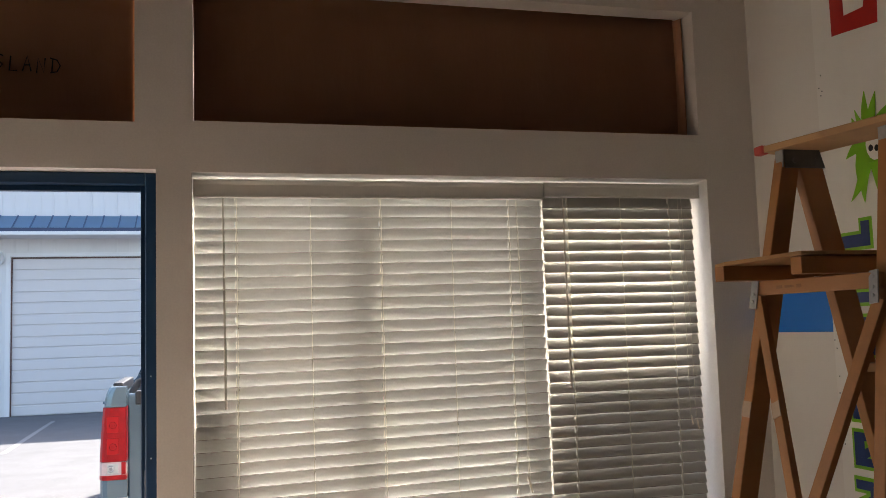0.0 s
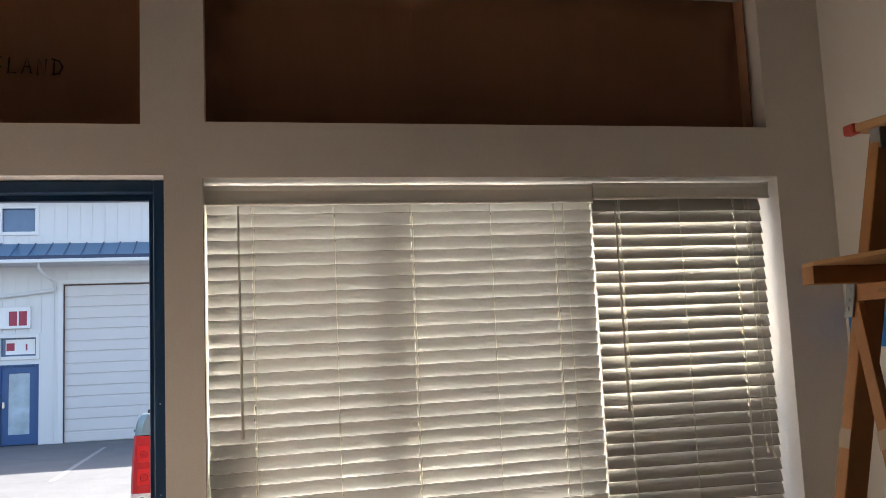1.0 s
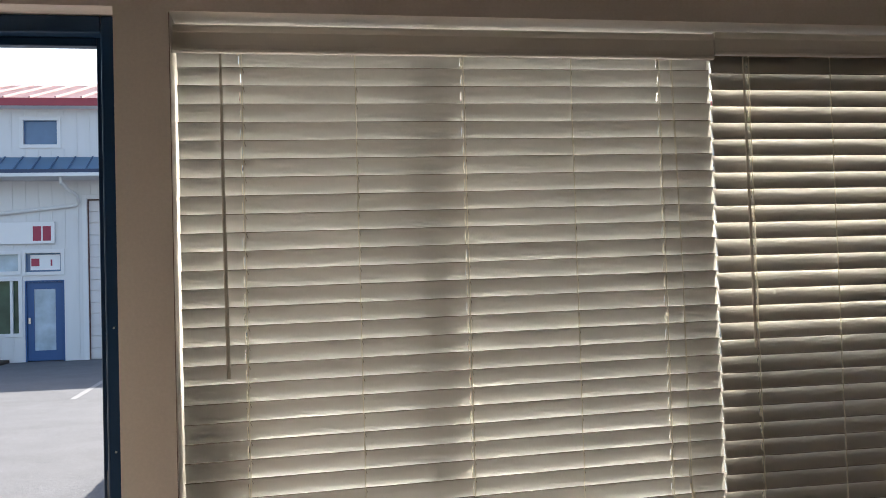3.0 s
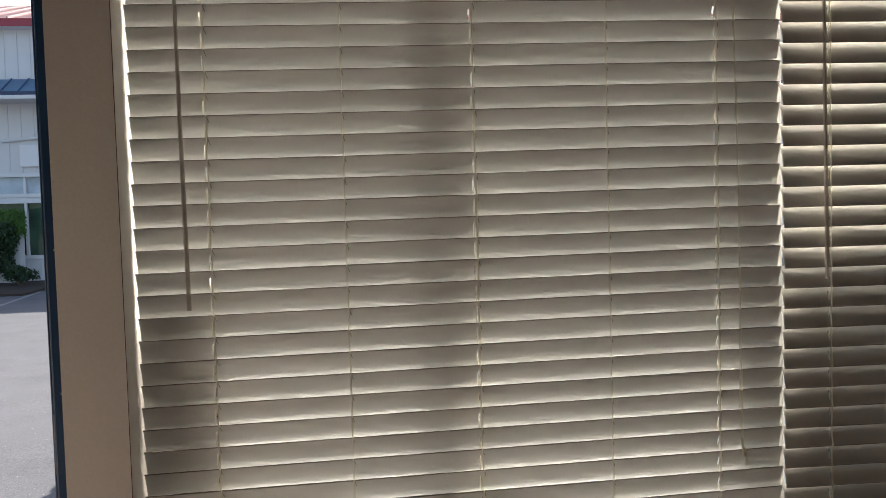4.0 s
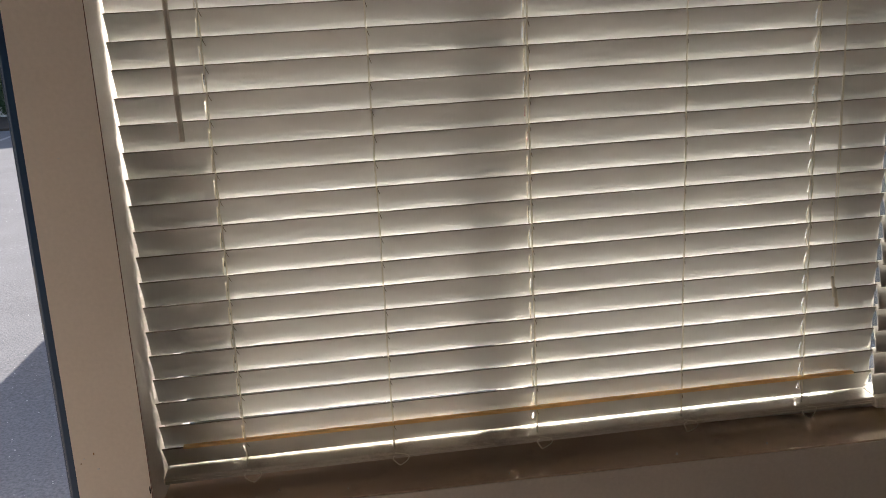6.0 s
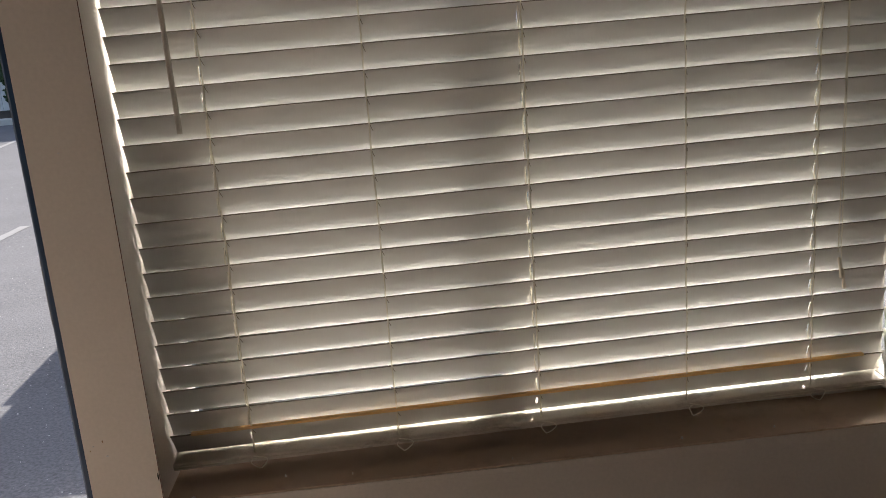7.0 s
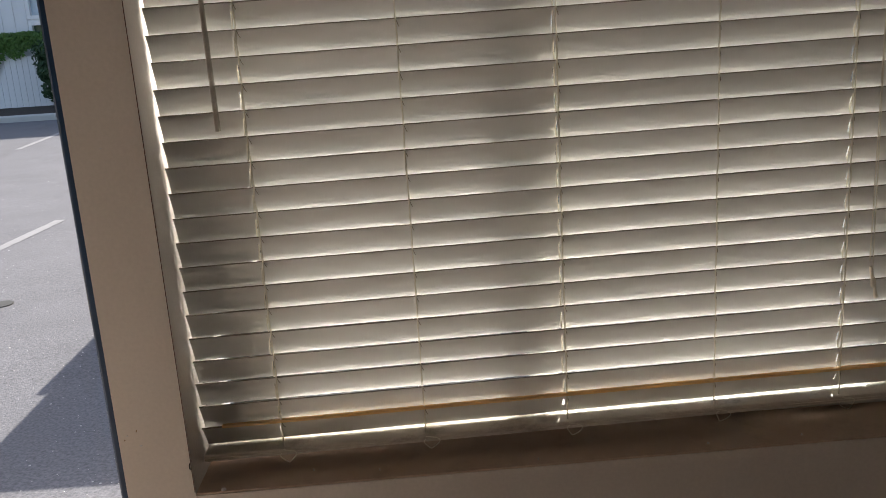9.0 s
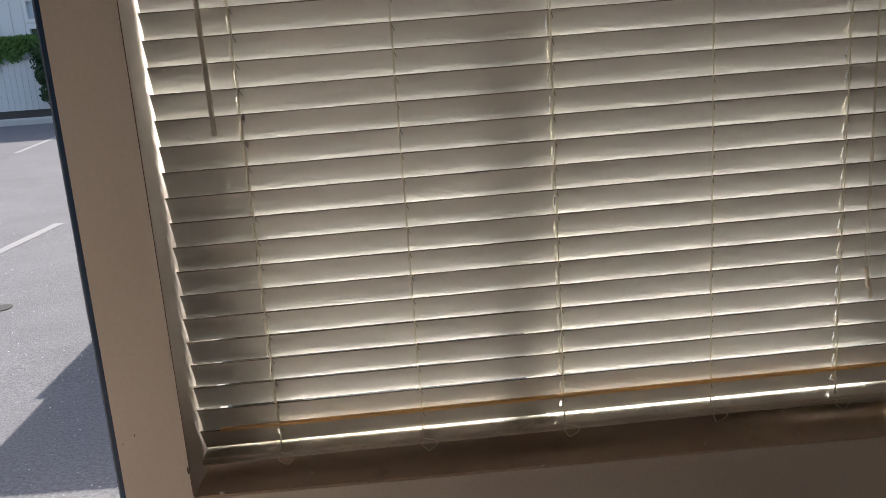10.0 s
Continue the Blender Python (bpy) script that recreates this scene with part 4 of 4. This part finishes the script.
building()
kerb = box((-26, 17.65, gz(17.65) - 0.1), (-7.25, 17.85, gz(17.65) + 0.13), 0.03)
tagged(part("kerb", kerb, M_KERB), "pale concrete kerb along the planting bed", "kerb", kind="structure")
bed = box((-26, 17.85, gz(20.3) - 0.1), (-6.45, FY - 0.03, gz(20.3) + 0.07), 0.02)
tagged(part("planting_bed", bed, M_MULCH), "dark mulch planting bed below the facade", "planting bed", kind="structure")


def leaves(bm, rng, place, count, size, inside=0.35):
    """Loose leaf-shaped pieces; place() gives a point and a rough outward way."""
    for _ in range(count):
        p, out = place()
        n = (out + Vector((rng.gauss(0, 1), rng.gauss(0, 1), rng.gauss(0, 1))) * 0.6).normalized()
        a = n.orthogonal().normalized()
        a = (Matrix.Rotation(rng.uniform(0, math.tau), 3, n) @ a)
        b = n.cross(a)
        s = size * rng.uniform(0.6, 1.4)
        vs = [bm.verts.new(p + q) for q in (-a * s, b * s * 0.5 + n * s * 0.15, a * s, -b * s * 0.5 + n * s * 0.15)]
        bm.faces.new(vs)


def shrub(name, label, base, rx, ry, h, count, size, material, seed):
    rng = random.Random(seed)
    base = Vector(base)
    top = empty(name, label, "shrub", "plants by the facade", at=base)
    clumps = [(Vector((rng.uniform(-0.6, 0.6) * rx, rng.uniform(-0.6, 0.6) * ry, h * rng.uniform(0.3, 0.8))), rng.uniform(0.28, 0.5)) for _ in range(16)]
    bm = bmesh.new()
    for c, _ in clumps[:9]:
        tube([(0, 0, 0), (c.x * 0.4, c.y * 0.4, c.z * 0.5), tuple(c)], 0.02, 5, bm, radii=[0.03, 0.018, 0.006])
    part("stem", bm, M_TWIG, top)

    def place():
        c, r = rng.choice(clumps)
        d = Vector((rng.gauss(0, 1), rng.gauss(0, 1), rng.gauss(0, 1))).normalized()
        k = r * rng.uniform(0.55, 1.05)
        return Vector((c.x + d.x * k * rx * 0.9, c.y + d.y * k * ry * 0.9, max(0.03, c.z + d.z * k * h * 0.55))), d
    bm = bmesh.new()
    leaves(bm, rng, place, count, size)
    part("foliage", bm, material, top)


shrub("bush", "dense dark green leafy bush in the planting bed", (-8.15, 20.6, gz(20.6) + 0.06), 0.62, 0.5, 1.55, 5000, 0.05, M_LEAF_D, 11)
shrub("low_shrub", "low grey-green tufted shrub in the planting bed", (-7.30, 20.2, gz(20.2) + 0.06), 0.42, 0.35, 0.55, 1500, 0.035, M_LEAF_D, 12)


def ivy_fence():
    rng = random.Random(7)
    base = Vector((-10.6, 21.1, gz(21)))
    top = empty("ivy_fence", "grey board fence overhung with green climbing leaves", "fence", at=base)
    z0 = 0.07
    x = -5.0
    while x < 3.1:
        part("board", box((x, -0.012, z0), (x + 0.138, 0.012, 1.28), 0.004), M_SIDING, top)
        x += 0.145
    part("rail", box((-5.0, 0.013, 0.95), (3.1, 0.05, 1.04), 0.003), M_SIDING, top)

    def place():
        px = rng.uniform(-5.0, 3.2)
        drop = 0.62 + 0.22 * math.sin(px * 3.1) + 0.12 * math.sin(px * 9.7 + 1)
        s = rng.random() ** 1.4
        return Vector((px, -0.10 - 0.16 * rng.random() * (1 - s), 1.86 - s * drop - 0.25 * abs(rng.gauss(0, 0.25)))), Vector((0, -1, 0.5))
    bm = bmesh.new()
    leaves(bm, rng, place, 14500, 0.046)
    part("foliage", bm, M_LEAF, top)


ivy_fence()


# ---- outside: parked pickup, its tail to the shop ----
def pickup():
    base = Vector((0.377, 2.90, gz(5.5)))
    top = empty("pickup_truck", "silver-blue pickup truck parked tail-first outside the shop", "pickup", at=base)
    W = 0.975

    def add(name, bm, material, label="", parent=top, smooth=False):
        return part(name, bm, material, parent, label, smooth)
    # bed walls, hollow
    def side(s):
        prof = [(0.03, 0.66), (0.015, 1.00), (0.03, 1.27), (0.06, 1.295), (2.0, 1.30), (2.0, 0.45), (1.62, 0.45), (1.50, 0.80), (1.18, 0.95), (0.86, 0.80), (0.74, 0.45), (0.05, 0.50)]
        bm = sheet(prof, lambda a, b, d: Vector((s * (W - d - (0.03 if b > 1.3 else 0.0) - 0.04 * (a < 0.05)), a, b)), 0.07)
        bmesh.ops.bevel(bm, geom=[e for e in bm.edges if e.calc_face_angle(0) > 0.6], offset=0.012, segments=2, affect="EDGES")
        return bm
    add("bed_side", side(-1), M_PAINT)
    add("bed_side", side(1), M_PAINT)
    # rails added on the bed sides to widen the shadow on the asphalt
    for sx in (-1, 1):
        add("shadow_rail", box((min(sx * W, sx * (W - 0.07)), 0.92, 1.302), (max(sx * W, sx * (W - 0.07)), 1.98, 1.375), 0.01), M_BLACK, "black rail added to push out the truck's shadow edge")
    add("bed_floor", box((-W + 0.08, 0.06, 0.62), (W - 0.08, 2.0, 0.66)), M_BLACK)
    tail = add("tailgate", box((-W + 0.169, 0.0, 0.62), (W - 0.169, 0.06, 1.345), 0.015), M_PAINT, "silver-blue tailgate")
    add("handle", box((-0.12, -0.012, 1.10), (0.12, 0.004, 1.22), 0.008), M_BLACK, "black tailgate handle", tail)
    add("tailgate_cap", box((-W + 0.215, -0.008, 1.27), (W - 0.215, 0.066, 1.360), 0.01), M_BLACK, "black plastic tailgate cap", tail)
    for s in (-1, 1):
        def shape(z0, z1, y0, y1, inset, material, name, label="", parent=top):
            """A piece of the rear corner: its outer side leans in towards the top and wraps round the corner."""
            bm = bmesh.new()
            rows = []
            n = 7
            for i in range(n):
                z = z0 + (z1 - z0) * i / (n - 1)
                lean = 0.030 * max(0, (z - 0.85) / 0.5) ** 1.7 + 0.022 * max(0, (z - 1.30) / 0.09) ** 2
                ox = W - lean - inset
                ix = W - 0.165 + 0.012 * (z - 0.85)
                rows.append([bm.verts.new((s * q[0], q[1], z)) for q in ((ix, y0), (ox - 0.045, y0 + 0.002), (ox - 0.016, y0 + 0.014), (ox, y0 + 0.045), (ox + 0.004, y1), (ix, y1))])
            for a, b in zip(rows, rows[1:]):
                for k in range(6):
                    bm.faces.new((a[k], a[(k + 1) % 6], b[(k + 1) % 6], b[k]))
            bm.faces.new(rows[0])
            bm.faces.new(rows[-1])
            return add(name, bm, material, label, parent)
        lamp = shape(0.925, 1.262, -0.030, 0.13, 0.0, M_LENS, "tail_lamp", "red tail lamp with clear reversing lens")
        shape(0.842, 0.923, -0.031, 0.13, 0.0, M_LENS_W, "reversing_lens", "clear reversing lamp lens", lamp)
        shape(0.812, 0.841, -0.030, 0.13, 0.0, M_LENS, "lower_lens", "", lamp)
        shape(0.70, 0.810, -0.020, 0.14, 0.004, M_PAINT, "corner_panel")
        shape(1.264, 1.388, -0.016, 0.14, 0.004, M_PAINT, "corner_cap")
        cx = s * (W - 0.082)
        for z in (1.02, 1.155):
            # a reflector bowl behind the lens: bright field, thin outline, ring and bulb
            add("reflector", box((cx - 0.036, -0.0315, z - 0.050), (cx + 0.036, -0.0290, z + 0.050), 0.001), M_LENS_B, "brighter red reflector field", lamp)
            for lo, hi in (((-0.038, 0.050), (0.038, 0.0525)), ((-0.038, -0.0525), (0.038, -0.050)), ((-0.0385, -0.050), (-0.0362, 0.050)), ((0.0362, -0.050), (0.0385, 0.050))):
                add("lens_rib", box((cx + lo[0], -0.0325, z + lo[1]), (cx + hi[0], -0.0295, z + hi[1])), M_LENS_D, parent=lamp)
            ring = [(cx + 0.021 * math.cos(k * math.tau / 16), -0.0322, z - 0.004 + 0.021 * math.sin(k * math.tau / 16)) for k in range(17)]
            add("lamp_ring", tube(ring, 0.0028, 6), M_LENS_D, parent=lamp)
            add("bulb", tube([(cx, -0.0305, z - 0.004), (cx, -0.0335, z - 0.004)], 0.011, 12), M_LENS, parent=lamp)
        ix = s * (W - 0.160)
        add("lens_edge", box((min(ix, ix + s * 0.026), -0.0335, 0.843), (max(ix, ix + s * 0.026), -0.0300, 0.922)), M_LENS, parent=lamp)
        add("reflector", box((cx - 0.034, -0.0335, 0.852), (cx + 0.034, -0.0305, 0.912), 0.001), M_STEEL, "grey reversing lamp reflector", lamp)
        ring = [(cx - 0.010 + 0.019 * math.cos(k * math.tau / 16), -0.0340, 0.882 + 0.019 * math.sin(k * math.tau / 16)) for k in range(17)]
        add("lamp_ring", tube(ring, 0.003, 6), M_CHROME, parent=lamp)
        add("bulb", tube([(cx - 0.010, -0.0330, 0.882), (cx - 0.010, -0.0360, 0.882)], 0.010, 12), M_STEEL_D, parent=lamp)
    add("rear_bumper", box((-W - 0.005, -0.13, 0.42), (W + 0.005, 0.06, 0.58), 0.03), M_CHROME, "chrome step bumper")
    add("underbody", box((-0.82, 0.06, 0.09), (0.82, 5.6, 0.61), 0.02), M_BLACK)
    # cab and bonnet
    cab = [(2.02, 0.45), (2.02, 1.28), (2.10, 1.32), (2.36, 1.80), (2.6, 1.85), (3.9, 1.84), (4.3, 1.70), (4.75, 1.28), (5.55, 1.20), (5.75, 1.05), (5.78, 0.45)]
    bm = sheet(cab, lambda a, b, d: Vector(((W - 0.02 - 0.30 * max(0, b - 1.25)) * (1 if d else -1), a, b - 0.35 * max(0, b - 1.28))), 1.0)
    bmesh.ops.bevel(bm, geom=[e for e in bm.edges if e.calc_face_angle(0) > 0.3], offset=0.03, segments=2, affect="EDGES")
    add("cab", bm, M_PAINT)
    add("rear_window", box((-0.72, 2.14, 1.36), (0.72, 2.28, 1.58), 0.01), M_DARKGLASS)
    # curved black bar over the bed
    bar = [(-0.80, 1.55, 1.29), (-0.795, 1.60, 1.35), (-0.765, 1.66, 1.405), (-0.69, 1.69, 1.44), (-0.58, 1.70, 1.455), (0.58, 1.70, 1.455), (0.69, 1.69, 1.44), (0.765, 1.66, 1.405), (0.795, 1.60, 1.35), (0.80, 1.55, 1.29)]
    bar = [(x, y - 1.3, z - 0.01) for x, y, z in bar]
    add("sport_bar", tube(bar, 0.024, 10), M_TYRE, "curved black sport bar", smooth=True)
    for x in (-W + 0.12, W - 0.12):
        for y in (1.18, 4.75):
            wheel = add("wheel", tube([(x - 0.11, y, 0.38), (x + 0.11, y, 0.38)], 0.38, 24), M_TYRE)
            add("rim", tube([(x - 0.113, y, 0.38), (x + 0.113, y, 0.38)], 0.23, 20), M_STEEL, parent=wheel)


pickup()

# ---- dark sheet on the glass and panel outside, both unseen, added to shade the blinds ----
# unseen blocker, shaped to cast the dark patch at the blind's left
poster = part("window_poster", sheet([(0.050, SILL + 0.034), (0.188, SILL + 0.034), (0.188, 1.262), (0.170, 1.302), (0.135, 1.319), (0.050, 1.322)], lambda p, q, d: Vector((p, 0.1570 + d, q)), 0.004), M_DARKSIGN)
tagged(poster, "unseen dark sheet added inside the glass to shade the wide blind", "poster")
# unseen panel on posts, added to darken the narrow blind's lower slats
panel = empty("shade_panel", "unseen dark panel on two tall posts, added to shade the narrow blind", "sign", at=(3.055, 2.4, gz(2.4)))
part("panel", box((-0.38, -0.015, 2.73), (0.45, 0.015, 3.63), 0.006), M_DARKSIGN, panel)
for px in (-0.30, 0.37):
    part("post", box((px - 0.03, 0.016, 0.0), (px + 0.03, 0.07, 3.58), 0.006), M_STEEL_D, panel)


# ---- loose grit on the asphalt ----
def grit():
    rng = random.Random(21)
    verts, faces = [], []
    for _ in range(5000):
        x, y = rng.uniform(-4.6, -0.2), 0.6 + 8.5 * rng.random() ** 1.6
        r = rng.choice((0.002, 0.003, 0.003, 0.004, 0.006)) * rng.uniform(0.7, 1.2)
        n, turn = len(verts), rng.uniform(0, math.tau)
        z = gz(y)
        for k in range(5):
            a = turn + k * math.tau / 5
            q = r * rng.uniform(0.7, 1.2)
            verts.append((x + q * math.cos(a), y + q * math.sin(a), z - 0.001))
        verts.append((x + rng.uniform(-0.3, 0.3) * r, y, z + r * 0.6))
        faces += [(n + k, n + (k + 1) % 5, n + 5) for k in range(5)]
    me = bpy.data.meshes.new("grit")
    me.from_pydata(verts, [], faces)
    me.materials.append(M_GRIT)
    tagged(new("loose_grit", me), "scattered pale grit and pebbles on asphalt", "gravel", kind="stuff")


grit()


# ---- chips in the paint, crumbs and painted sun glints on the sill ----
def flake(x, y, z, w, hgt, normal_up, seed):
    """A small irregular flake lying on the wall or on the sill."""
    rng = random.Random(seed)
    n = 7
    ring = [(w * rng.uniform(0.6, 1.1) * math.cos(k * math.tau / n), hgt * rng.uniform(0.6, 1.1) * math.sin(k * math.tau / n)) for k in range(n)]
    if normal_up:
        return sheet(ring, lambda p, q, d: Vector((x + p * (1 - 60 * d), y + q * (1 - 60 * d), z + d)), 0.004)
    return sheet(ring, lambda p, q, d: Vector((x + p, y - d, z + q)), 0.0008)


for i, (x, z, w, hgt) in enumerate(((-0.083, 0.783, 0.004, 0.003), (-0.087, 0.811, 0.002, 0.004), (-0.104, 0.803, 0.003, 0.002), (-0.110, 0.795, 0.002, 0.002), (-0.070, 1.31, 0.003, 0.002))):
    part("paint_chip", flake(x, -0.0002, z - 0.022, w * 0.7, hgt * 0.7, False, i), M_FLAKE if i % 2 else M_TRIM, wall_front, "small chip in the wall paint")
part("paint_dent", flake(-0.0035, -0.0002, 0.713, 0.0014, 0.009, False, 9), M_BLACK, wall_front, "dark dent at the window corner")
# white flecks for crumbs and for glints of sun on dust
bm = bmesh.new()
for i, (x, y, r) in enumerate(((0.049, 0.006, 0.005), (0.207, 0.050, 0.002), (0.932, 0.025, 0.0025), (1.105, 0.028, 0.0018), (0.33, 0.030, 0.0012), (1.45, 0.030, 0.0018), (0.62, 0.020, 0.001), (1.70, 0.022, 0.0015))):
    join(bm, flake(x, y, sill_z(x), r, r * 0.7, True, 20 + i))
tagged(part("sill_flecks", bm, M_TRIM), "few white flecks on the window sill, for crumbs and sun glints", "debris", kind="stuff")
# thin dark brown line up the window's left corner
part("corner_line", box((-0.0016, -0.0006, 0.662), (-0.0004, 0.0010, HEAD - 0.004)), M_BROWN, wall_front, "fine dark line along the corner bead")
